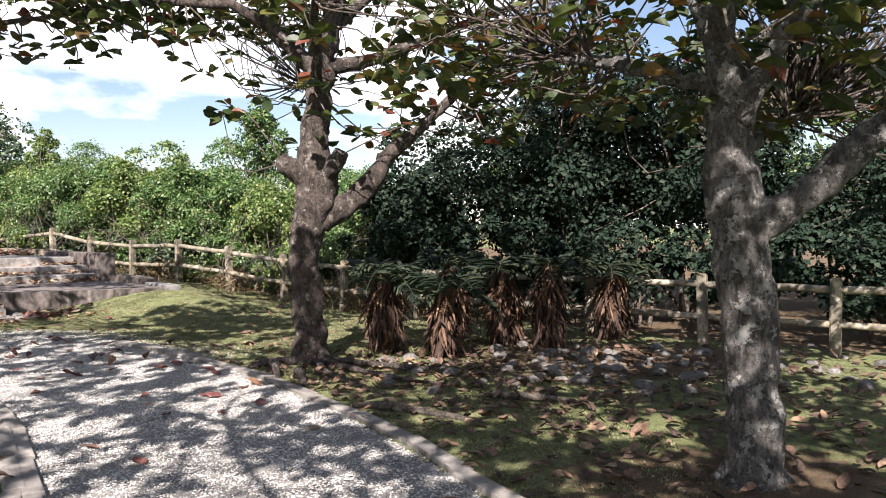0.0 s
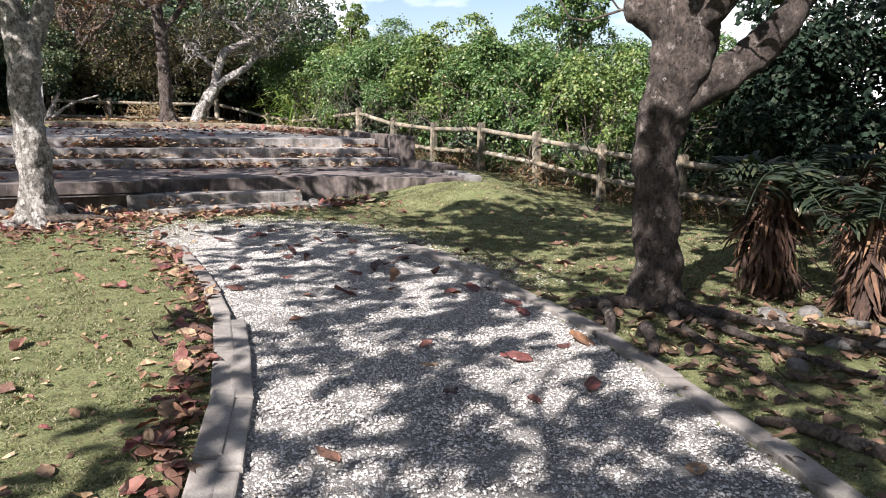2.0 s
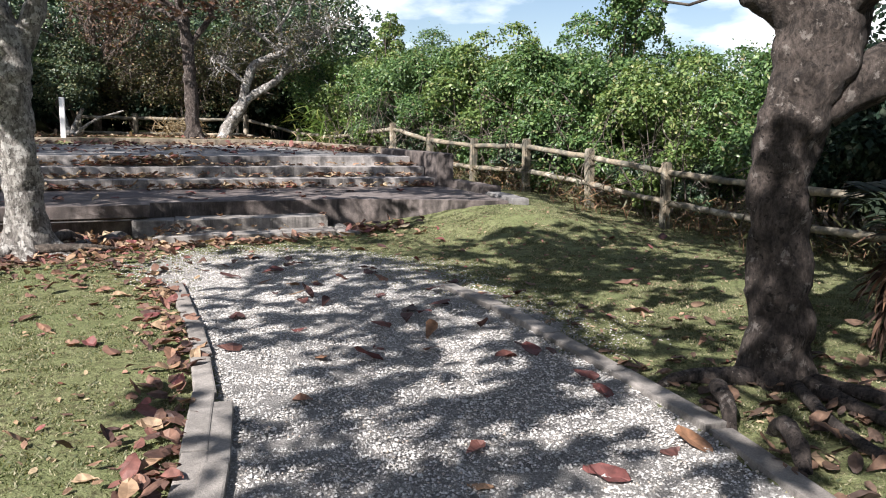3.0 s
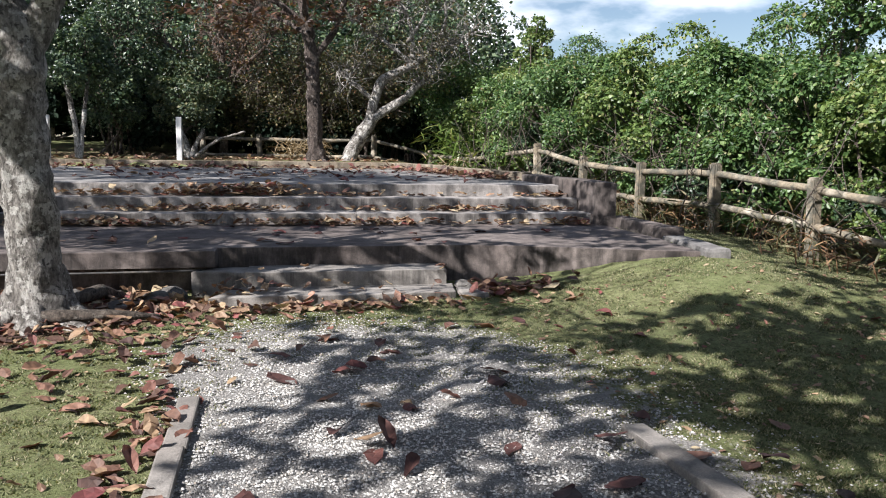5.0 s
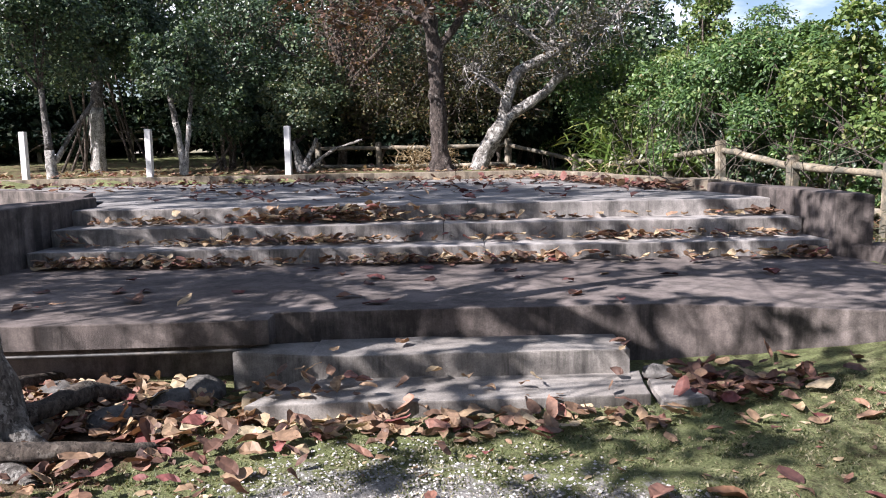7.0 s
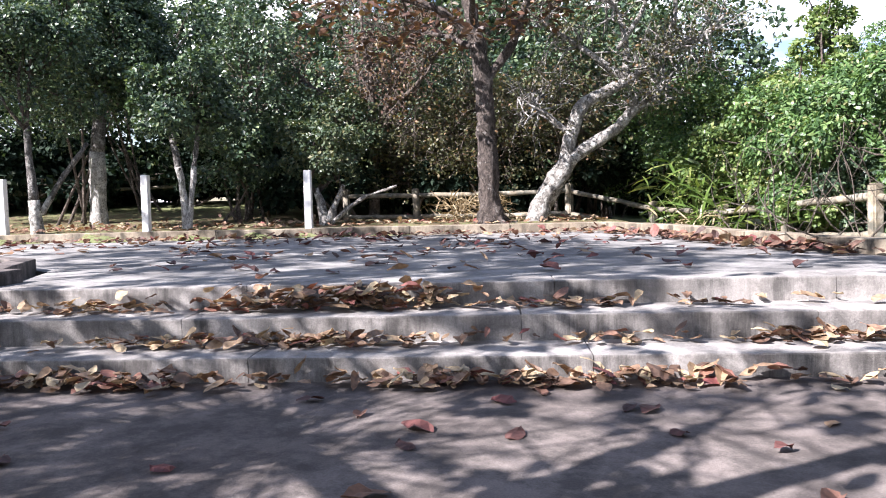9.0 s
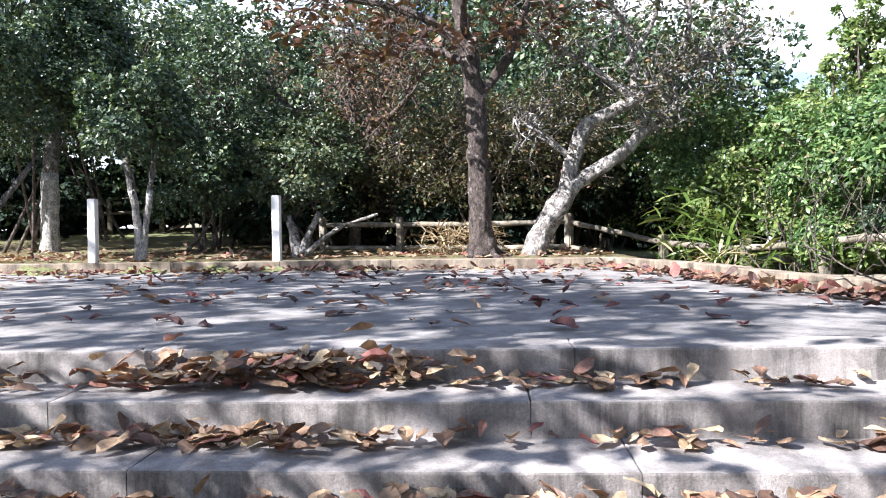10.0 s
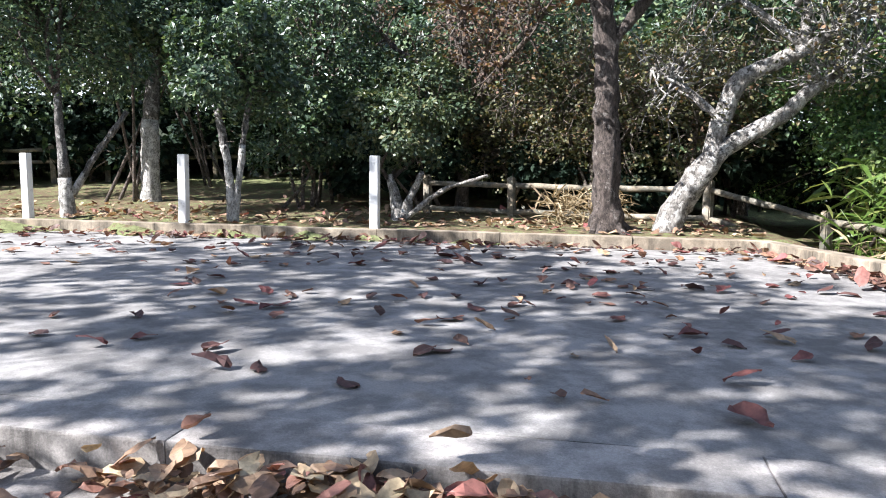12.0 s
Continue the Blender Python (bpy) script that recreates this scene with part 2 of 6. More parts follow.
MAT_FROND = leaf_material("frond_green", [(0.0, (0.010, 0.020, 0.010)), (0.6, (0.020, 0.038, 0.018)), (1.0, (0.06, 0.07, 0.03))], 0.15, 0.7)
MAT_DEAD_FROND = leaf_material("frond_dead", [(0.0, (0.10, 0.05, 0.025)), (0.6, (0.20, 0.11, 0.055)), (1.0, (0.36, 0.23, 0.12))], 0.15, 0.7, warm=(1, 0.7, 0.4))
MAT_STRAW = leaf_material("straw_blade", [(0.0, (0.18, 0.13, 0.07)), (0.6, (0.36, 0.28, 0.16)), (1.0, (0.50, 0.42, 0.27))], 0.2, 0.7, warm=(1, 0.8, 0.5))
MAT_SKIRT = leaf_material("frond_skirt", [(0.0, (0.035, 0.018, 0.012)), (0.6, (0.085, 0.045, 0.028)), (0.9, (0.17, 0.09, 0.05)), (1.0, (0.30, 0.18, 0.10))], 0.1, 0.8, warm=(1, 0.7, 0.4))
MAT_GINGER = leaf_material("ginger_leaf", [(0.0, (0.06, 0.11, 0.02)), (0.6, (0.12, 0.19, 0.04)), (1.0, (0.28, 0.30, 0.10))], 0.35, 0.35)


def fence_build(nt, bsdf):
    v = coords(nt, (1, 1, 1))
    fine = noise_tex(nt, v, 30, 8, 0.7)
    col = ramp(nt, fine, [(0.3, (0.15, 0.12, 0.085)), (0.65, (0.31, 0.26, 0.185))])
    col = mix(nt, ramp(nt, noise_tex(nt, world_pos(nt), 5, 6, 0.7), [(0.42, grey(0)), (0.56, grey(1))]), col, (0.10, 0.095, 0.075))
    col = mix(nt, ramp(nt, noise_tex(nt, world_pos(nt), 2.6, 6, 0.7), [(0.54, grey(0)), (0.66, grey(1))]), col, (0.42, 0.375, 0.30))
    nt.links.new(col, bsdf.inputs["Base Color"])
    bsdf.inputs["Roughness"].default_value = 0.9
    bump(nt, bsdf, fine, 0.7, 0.015)


def plain_build(base, dirt, scale, rough=0.7, amount=(0.5, 0.68)):
    def build(nt, bsdf):
        n = noise_tex(nt, world_pos(nt), scale, 7, 0.7)
        col = mix(nt, ramp(nt, n, [(amount[0], grey(0)), (amount[1], grey(0.8))]), base, dirt)
        nt.links.new(col, bsdf.inputs["Base Color"])
        bsdf.inputs["Roughness"].default_value = rough
        bump(nt, bsdf, n, 0.4, 0.01)
    return build


def rock_build(nt, bsdf):
    n = noise_tex(nt, world_pos(nt), 13, 8, 0.75)
    col = ramp(nt, n, [(0.3, (0.05, 0.048, 0.043)), (0.55, (0.17, 0.16, 0.148)), (0.78, (0.36, 0.345, 0.32))])
    nt.links.new(col, bsdf.inputs["Base Color"])
    bsdf.inputs["Roughness"].default_value = 0.95
    bump(nt, bsdf, n, 1.0, 0.03)


def pebble_build(nt, bsdf):
    rnd = nt.nodes.new("ShaderNodeNewGeometry").outputs["Random Per Island"]
    col = ramp(nt, rnd, [(0.0, (0.20, 0.185, 0.165)), (0.2, (0.32, 0.31, 0.29)), (0.5, (0.44, 0.43, 0.41)), (0.88, (0.56, 0.55, 0.53)), (1.0, (0.44, 0.37, 0.30))])
    nt.links.new(col, bsdf.inputs["Base Color"])
    bsdf.inputs["Roughness"].default_value = 0.9


MAT_FENCE = material("weathered_fence", fence_build)
MAT_WHITE = material("white_post", plain_build((0.78, 0.77, 0.74), (0.40, 0.38, 0.34), 9, 0.65, (0.58, 0.75)))
MAT_PIPE = material("pipe", plain_build((0.04, 0.04, 0.04), (0.15, 0.13, 0.11), 12, 0.5))
MAT_FIBRE = material("trunk_fibre", plain_build((0.06, 0.04, 0.028), (0.19, 0.11, 0.06), 26, 0.95, (0.42, 0.62)))
MAT_ROCK = material("limestone", rock_build)
MAT_PEBBLE = material("pebbles", pebble_build)
MAT_LOG = bark_material("dead_wood", (0.07, 0.055, 0.043), (0.20, 0.165, 0.135), (0.3, 0.27, 0.23), 0.3)


# ---- building helpers ----
def mesh_np(name, verts, faces, mat, smooth=False):
    """A mesh from an array of places and an array of faces that all have the same number of corners."""
    verts, faces = np.asarray(verts, np.float32), np.asarray(faces, np.int32)
    me = bpy.data.meshes.new(name)
    k = faces.shape[1]
    me.vertices.add(len(verts))
    me.vertices.foreach_set("co", verts.ravel())
    me.loops.add(faces.size)
    me.loops.foreach_set("vertex_index", faces.ravel())
    me.polygons.add(len(faces))
    me.polygons.foreach_set("loop_start", np.arange(0, faces.size, k, dtype=np.int32))
    me.polygons.foreach_set("loop_total", np.full(len(faces), k, np.int32))
    me.polygons.foreach_set("use_smooth", np.full(len(faces), smooth))
    me.materials.append(mat)
    me.update(calc_edges=True)
    return me


def child(name, me, parent=None, label=""):
    ob = new(name, me)
    if parent is not None:
        ob.parent = parent
    return tagged(ob, label)


def part(name, bm, mat, parent=None, label="", smooth=False):
    me = bpy.data.meshes.new(name)
    bm.to_mesh(me)
    bm.free()
    me.materials.append(mat)
    if smooth:
        me.polygons.foreach_set("use_smooth", np.full(len(me.polygons), True))
    return child(name, me, parent, label)


def thing(name, label, category, group="", place=(0, 0, 0), kind=""):
    ob = new(name)
    ob.location = place
    ob.empty_display_size = 0.2
    return tagged(ob, label, category, group, kind)


def unit(v):
    v = np.asarray(v, float)
    return v / np.maximum(np.linalg.norm(v, axis=-1, keepdims=True), 1e-9)


def smooth_line(pts, per=4):
    """A rounded line through the points."""
    p = np.asarray(pts, float)
    q = np.vstack([2 * p[0] - p[1], p, 2 * p[-1] - p[-2]])
    out = []
    for i in range(1, len(q) - 2):
        for t in np.arange(per) / per:
            a, b, c, d = q[i - 1], q[i], q[i + 1], q[i + 2]
            out.append(0.5 * (2 * b + (c - a) * t + (2 * a - 5 * b + 4 * c - d) * t * t + (3 * b - a - 3 * c + d) * t ** 3))
    return np.array(out + [q[-2]])


class Tubes:
    """Gathers tapered tubes into one mesh."""
    def __init__(self):
        self.v, self.f, self.n = [], [], 0

    def add(self, pts, radii, sides=8, lump=0.0, rng=None):
        pts, radii = np.asarray(pts, float), np.asarray(radii, float)
        tan = unit(np.gradient(pts, axis=0))
        ref = np.array([0.31, 0.95, 0.05]) if abs(tan[0][1]) < 0.9 else np.array([0.95, 0.2, 0.1])
        x = unit(np.cross(tan, ref))
        y = np.cross(tan, x)
        ang = np.linspace(0, 2 * np.pi, sides, endpoint=False)
        r = np.repeat(radii[:, None], sides, 1)
        if lump and rng is not None:
            wob = rng.normal(0, 1, (len(pts), sides))
            wob = (wob + np.roll(wob, 1, 1) + np.roll(wob, 1, 0)) / 1.7
            r = r * (1 + lump * wob)
        ring = pts[:, None] + r[..., None] * (np.cos(ang)[None, :, None] * x[:, None] + np.sin(ang)[None, :, None] * y[:, None])
        self.v.append(ring.reshape(-1, 3))
        self.v.append(pts[[0, -1]])
        base, m = self.n, len(pts)
        i = np.arange(m - 1)[:, None] * sides
        j, k = np.arange(sides)[None], (np.arange(sides)[None] + 1) % sides
        q = np.stack([i + j, i + k, i + sides + k, i + sides + j], -1).reshape(-1, 4)
        self.f.append(base + q)
        cap0, cap1 = base + m * sides, base + m * sides + 1
        jj, kk = np.arange(sides), (np.arange(sides) + 1) % sides
        last = base + (m - 1) * sides
        self.f.append(np.stack([np.full(sides, cap0), base + kk, base + jj, np.full(sides, cap0)], -1)[:, :4])
        self.f.append(np.stack([np.full(sides, cap1), last + jj, last + kk, np.full(sides, cap1)], -1)[:, :4])
        self.n += m * sides + 2

    def mesh(self, name, mat, knots=0.0):
        v, f = np.vstack(self.v), np.vstack(self.f)
        if knots:
            v = np.array([Vector(p) + noise.noise_vector(Vector(p) * 5.5) * knots + noise.noise_vector(Vector((p[0] * 16, p[1] * 16, p[2] * 9))) * knots * 0.5 for p in v])
        tri = f[:, 0] == f[:, 3]
        quads, tris = f[~tri], f[tri][:, :3]
        both = np.vstack([quads[:, [0, 1, 2]], quads[:, [0, 2, 3]], tris])
        return mesh_np(name, v, both, mat, True)


OVAL_V = np.array([(0, 0, 0), (0.30, 0.38, 0.07), (0.24, 0.72, 0.05), (0, 1, -0.04), (-0.24, 0.72, 0.05), (-0.30, 0.38, 0.07)])
OVAL_F = np.array([(0, 1, 5), (1, 2, 5), (2, 4, 5), (2, 3, 4)])
DIAMOND_V = np.array([(0, 0, 0), (0.34, 0.5, 0.09), (0, 1, 0), (-0.34, 0.5, 0.09)])
DIAMOND_F = np.array([(0, 1, 2), (0, 2, 3)])
NARROW_V = np.array([(0, 0, 0), (0.09, 0.3, 0.03), (0.08, 0.7, 0.0), (0, 1, -0.12), (-0.08, 0.7, 0.0), (-0.09, 0.3, 0.03)])


def broad_leaf(curl=0.0, fold=0.06, droop=0.12, twist=0.0):
    """A leaf that is widest past its middle: rows of left edge, midrib and right edge."""
    rows = [(0.0, 0.02), (0.14, 0.13), (0.36, 0.25), (0.62, 0.30), (0.85, 0.22), (1.0, 0.05)]
    v = []
    for y, w in rows:
        z = -droop * y * y
        for s in (-1, 0, 1):
            up = fold * abs(s) + curl * abs(s) * (0.3 + y) + twist * s * y
            v.append((s * w * (1 - 0.35 * abs(curl)), y, z + up * w / 0.31))
    f = []
    for i in range(len(rows) - 1):
        for s in (0, 1):
            a = 3 * i + s
            f += [(a, a + 1, a + 4), (a, a + 4, a + 3)]
    return np.array(v), np.array(f)


def leaf_cloud(name, pos, out, size, shape, mat, rng, spread=0.7, along=None):
    """One mesh of many leaves at pos, facing roughly along out."""
    tv, tf = shape
    n = len(pos)
    z = unit(out + rng.normal(0, spread, (n, 3)))
    ref = unit(rng.normal(0, 1, (n, 3))) if along is None else unit(along)
    y = unit(ref - (ref * z).sum(1, keepdims=True) * z)
    x = np.cross(y, z)
    s = np.asarray(size).reshape(-1, 1, 1) * np.ones((n, 1, 1))
    v = pos[:, None] + s * (tv[None, :, 0:1] * x[:, None] + tv[None, :, 1:2] * y[:, None] + tv[None, :, 2:3] * z[:, None])
    f = tf[None] + (np.arange(n) * len(tv))[:, None, None]
    return mesh_np(name, v.reshape(-1, 3), f.reshape(-1, 3), mat)


def join_np(name, chunks, mat, smooth=False):
    v, f, n = [], [], 0
    for cv, cf in chunks:
        v.append(cv)
        f.append(cf + n)
        n += len(cv)
    return mesh_np(name, np.vstack(v), np.vstack(f), mat, smooth)


# plan of the stepped stage: a runs along the steps, b back from them
STAGE = np.array([-8.60, 11.67])
CU, SU = math.cos(radians(43)), math.sin(radians(43))


def stage(a, b):
    return (STAGE[0] + a * CU - b * SU, STAGE[1] + a * SU + b * CU)


def stage_ab(x, y):
    dx, dy = x - STAGE[0], y - STAGE[1]
    return dx * CU + dy * SU, -dx * SU + dy * CU


def sstep(t):
    t = np.clip(t, 0, 1)
    return t * t * (3 - 2 * t)


def ground_z(x, y):
    """Height of the ground."""
    x, y = np.asarray(x, float), np.asarray(y, float)
    a, b = stage_ab(x, y)
    z = 0.40 * np.exp(-(((x + 6.3) / 2.3) ** 2 + ((y - 16.4) / 2.1) ** 2))
    z = z + 0.22 * np.exp(-(((x + 5.0) / 1.3) ** 2 + ((y - 14.6) / 1.2) ** 2))
    beyond = a - np.interp(b, (2.0, 5.0, 6.45, 8.6, 10.5, 13.0), (4.5, 4.2, 3.65, 3.25, 2.55, 2.5))
    z = z + 0.82 * sstep((b - 1.5) / 6.2) * (1 - (0.42 - 0.2 * sstep((b - 4.5) / 3.0)) * sstep((beyond - 0.1) / 0.8)) + 0.24 * sstep((b - 10.5) / 0.2) * (1 - 0.7 * sstep((beyond - 0.1) / 0.8))
    z = z + 0.55 * sstep((b - 11.5) / 12.0) * sstep((-a - 1) / 5)
    z = z + 0.02 * np.sin(1.7 * x + 0.6 * y) * np.cos(1.3 * y - 0.4 * x)
    return z


# ---- ground ----
KERB_L = [(-1.75, 1.2), (-1.95, 3.2), (-2.62, 4.88), (-3.55, 6.40), (-4.45, 7.55), (-5.35, 8.45), (-6.55, 9.55)]
KERB_R = [(1.15, 1.0), (0.75, 3.2), (0.30, 4.4), (-0.13, 5.15), (-0.43, 5.85), (-1.0, 6.83), (-1.93, 8.12), (-2.98, 9.24), (-3.7, 9.95), (-4.40, 10.52)]
PATH_AREA = [(-1.75, -40), (-1.75, 1.2), (-1.95, 3.2), (-2.62, 4.88), (-3.55, 6.40), (-4.45, 7.55), (-6.25, 9.25), (-7.3, 10.4), (-7.4, 11.0), (-6.2, 11.7),
             (-5.2, 11.4), (-4.35, 10.5), (-3.7, 9.95), (-2.98, 9.24), (-1.93, 8.12), (-1.0, 6.83), (-0.13, 5.15), (0.75, 3.2), (1.15, 1.0), (1.2, -40)]


def inside(x, y, poly):
    """How far within the outline (+) or outside it (-) a place lies, in metres."""
    x, y = np.asarray(x, float), np.asarray(y, float)
    odd, near = np.zeros(x.shape, bool), np.full(x.shape, 1e9)
    for (x0, y0), (x1, y1) in zip(poly, poly[1:] + poly[:1]):
        cross = ((y0 > y) != (y1 > y)) & (x < (x1 - x0) * (y - y0) / ((y1 - y0) or 1e-9) + x0)
        odd ^= cross
        ex, ey = x1 - x0, y1 - y0
        t = np.clip(((x - x0) * ex + (y - y0) * ey) / (ex * ex + ey * ey), 0, 1)
        near = np.minimum(near, np.hypot(x - x0 - t * ex, y - y0 - t * ey))
    return np.where(odd, near, -near)


def gravel_weight(x, y):
    d = inside(x, y, PATH_AREA)
    a, b = stage_ab(np.asarray(x, float), np.asarray(y, float))
    late = sstep((y - 8.5) / 1.5)
    soft = 0.06 + 1.7 * late
    w = sstep(d / soft + 0.5 + 0.2 * late)
    return w * (1 - 0.28 * sstep((y - 9.2) / 2.4))


def litter_weight(x, y):
    x, y = np.asarray(x, float), np.asarray(y, float)
    a, b = stage_ab(x, y)
    w = 0.75 * np.exp(-(((x - 1.8) / 3.0) ** 2 + ((y - 9.4) / 1.7) ** 2)) + 0.62 * np.exp(-(((x - 1.6) / 2.0) ** 2 + ((y - 5.0) / 1.2) ** 2))
    w = w * (inside(x, y, PATH_AREA) < 0)
    w = w + 0.47 * sstep((b - 10.4) / 0.3) * sstep((24 - b) / 8) + 0.9 * np.exp(-((a + 2.3) / 1.7) ** 4 - ((b + 0.35) / 0.7) ** 4)
    w = w + 0.8 * np.exp(-(((x + 9.1) / 1.0) ** 2 + ((y - 9.9) / 0.9) ** 2))
    return np.clip(w + 0.7 * sstep((y - 0.72 * -x - 12.9) / 1.4) * (x > -9) * (b < 9), 0, 1)


def axis_steps(lo, hi, step, far):
    inner = np.arange(lo, hi + 1e-6, step)
    grow, d, v = [], step, 0.0
    while v < far:
        d *= 1.3
        v += d
        grow.append(v)
    grow = np.array(grow)
    return np.concatenate([lo - grow[::-1], inner, hi + grow])


gx, gy = axis_steps(-16, 6, 0.11, 1800), axis_steps(0, 22, 0.11, 1800)
GX, GY = np.meshgrid(gx, gy)
rng = np.random.default_rng(3)
GZ = ground_z(GX, GY) + rng.normal(0, 0.006, GX.shape) * (np.abs(GX) < 40)
verts = np.stack([GX, GY, GZ], -1).reshape(-1, 3)
nx, ny = len(gx), len(gy)
idx = (np.arange(ny - 1)[:, None] * nx + np.arange(nx - 1)[None]).ravel()
ground_mesh = mesh_np("ground", verts, np.stack([idx, idx + 1, idx + nx + 1, idx + nx], -1), MAT_GROUND, True)
for name, fn in (("gravel", gravel_weight), ("litter", litter_weight)):
    at = ground_mesh.attributes.new(name, "FLOAT", "POINT")
    at.data.foreach_set("value", fn(verts[:, 0], verts[:, 1]).astype(np.float32))
tagged(new("ground", ground_mesh), "lawn, soil and gravel ground of the park", "ground", kind="structure")


# ---- stage: terrace, steps, platform ----
def prism(outline, z0, z1, worn=0.006, bevel=0.009, cut=0.5, seed=1):
    """An upright block over an outline, with rounded and slightly worn edges."""
    r = random.Random(seed)
    pts = []
    for (x0, y0), (x1, y1) in zip(outline, outline[1:] + outline[:1]):
        n = max(1, int(math.hypot(x1 - x0, y1 - y0) / cut))
        for i in range(n):
            jit = (r.uniform(-worn, worn), r.uniform(-worn, worn)) if i else (0, 0)
            pts.append((x0 + (x1 - x0) * i / n + jit[0], y0 + (y1 - y0) * i / n + jit[1]))
    bm = bmesh.new()
    low = [bm.verts.new((x, y, z0)) for x, y in pts]
    top = [bm.verts.new((x, y, z1 + r.uniform(-worn, worn) * 0.5)) for x, y in pts]
    cap = bm.faces.new(top)
    bm.faces.new(low[::-1])
    n = len(pts)
    for i in range(n):
        bm.faces.new((low[i], low[(i + 1) % n], top[(i + 1) % n], top[i]))
    bmesh.ops.recalc_face_normals(bm, faces=bm.faces)
    if bevel:
        bmesh.ops.bevel(bm, geom=list(cap.edges), offset=bevel, segments=2, affect="EDGES", profile=0.6)
    bmesh.ops.triangulate(bm, faces=[f for f in bm.faces if len(f.verts) > 4])
    return bm


def S(*ab):
    return [stage(a, b) for a, b in ab]


Z_SLAB, Z_STEP, Z_TERR, Z_S1, Z_S2, Z_PLAT = 0.10, 0.245, 0.43, 0.575, 0.745, 0.91
terrace = thing("terrace", "stained grey concrete terrace below the steps", "terrace", kind="structure")
part("terrace_slab", prism(S((-6.0, -0.06), (-1.8, 0.12), (-0.30, 0.22), (-0.30, 2.7), (-6.0, 2.7)), 0.265, Z_TERR - 0.005, seed=2), MAT_CONCRETE_DARK, terrace)
part("terrace_slab", prism(S((-0.336, 0.40), (0.9, 0.47), (2.2, 0.50), (3.0, 0.36), (4.55, -0.12), (4.62, 1.0), (4.45, 2.7), (-0.336, 2.7)), 0.05, Z_TERR, seed=3), MAT_CONCRETE_DARK, terrace)
part("foundation", prism(S((-5.9, 0.12), (-1.8, 0.28), (-0.36, 0.5), (-0.36, 2.6), (-5.9, 2.6)), -0.2, 0.261, seed=4), MAT_CONCRETE_DARK, terrace, "dark recessed foundation wall")


def step_run(name, label, b0, b1, z0, z1, a0, a1, cuts, seed):
    run = thing(name, label, "step", "concrete steps", kind="structure")
    edges = [a0, *cuts, a1]
    for i in range(len(edges) - 1):
        lo, hi = edges[i] + 0.002, edges[i + 1] - 0.002
        part("step_block", prism(S((lo, b0), (hi, b0), (hi, b1), (lo, b1)), z0, z1, 0.004, 0.012, 0.3, seed + i), MAT_STEP, run)


step_run("steps_lower", "weathered grey concrete step with dry leaves", 2.62, 3.2, 0.30, Z_S1, -3.25, 4.42, (-0.9, 1.15), 20)
step_run("steps_middle", "weathered grey concrete step with dry leaves", 3.08, 3.6, 0.42, Z_S2, -3.25, 4.30, (-1.5, 0.75, 2.6), 30)
step_run("steps_upper", "grey concrete nosing along the platform edge", 3.52, 3.87, 0.5, Z_PLAT, -3.25, 4.16, (-1.2, 1.0, 2.9), 40)
platform = thing("platform", "broad grey concrete platform strewn with leaves", "platform", kind="structure")
PLAT = [(-3.25, 3.876), (4.14, 3.876), (3.95, 5.0), (3.38, 6.45), (3.0, 8.6), (2.25, 10.5), (-14.0, 10.72), (-13.0, 8.4), (-6.3, 7.0), (-3.6, 5.0)]
part("platform_slab", prism(S(*PLAT), 0.3, Z_PLAT - 0.004, 0.003, 0.004, 1.0, 50), MAT_CONCRETE, platform)

# the two low steps before the terrace
entry = thing("entry_steps", "rough grey concrete blocks forming two low steps", "step", kind="structure")
part("step_block", prism(S((-0.27, -0.47), (0.9, -0.42), (1.98, -0.35), (2.02, 0.10), (0.9, 0.06), (-0.02, 0.06)), -0.1, Z_SLAB, 0.010, 0.009, 0.2, 61), MAT_KERB, entry)
part("step_block", prism(S((0.0, 0.0), (0.95, 0.02), (1.95, 0.05), (1.93, 0.46), (0.95, 0.44), (0.0, 0.40)), -0.1, Z_STEP, 0.010, 0.009, 0.2, 63), MAT_KERB, entry)
part("step_block", prism(S((-0.52, 0.16), (-0.004, 0.06), (-0.004, 0.40), (-0.40, 0.34)), -0.1, Z_STEP - 0.01, 0.012, 0.02, 0.2, 65), MAT_KERB, entry)
part("step_block", prism(S((2.03, -0.42), (2.30, -0.38), (2.26, -0.05), (2.04, -0.02)), -0.1, 0.085, 0.02, 0.03, 0.15, 66), MAT_KERB, entry, "broken concrete block")

# walls at the ends of the steps and the raised edge round the platform
cheek_r = thing("end_wall", "thick stained concrete wall closing the steps", "wall", "end walls of the steps", kind="structure")
part("wall_block", prism(S((4.36, 2.52), (4.58, 2.30), (4.60, 3.3), (4.30, 5.3), (3.98, 5.0), (4.16, 4.0), (4.30, 3.3)), 0.2, 1.01, 0.010, 0.025, 0.25, 70), MAT_CONCRETE_DARK, cheek_r)
part("wall_block", prism(S((4.44, 2.40), (4.60, 2.29), (4.64, 1.0), (4.92, 1.0), (4.76, 2.5), (4.61, 2.45)), 0.0, 0.56, 0.012, 0.03, 0.3, 71), MAT_CONCRETE_DARK, cheek_r)
part("wall_block", prism(S((4.64, 0.99), (4.60, -0.16), (4.84, -0.20), (4.92, 0.99)), 0.0, 0.47, 0.02, 0.04, 0.25, 74), MAT_CONCRETE, cheek_r)
cheek_l = thing("end_wall", "thick stained concrete wall closing the steps", "wall", "end walls of the steps", kind="structure")
part("wall_block", prism(S((-3.75, 2.2), (-3.26, 2.2), (-3.26, 4.1), (-3.60, 4.1)), 0.2, 1.02, 0.008, 0.02, 0.3, 72), MAT_CONCRETE_DARK, cheek_l)
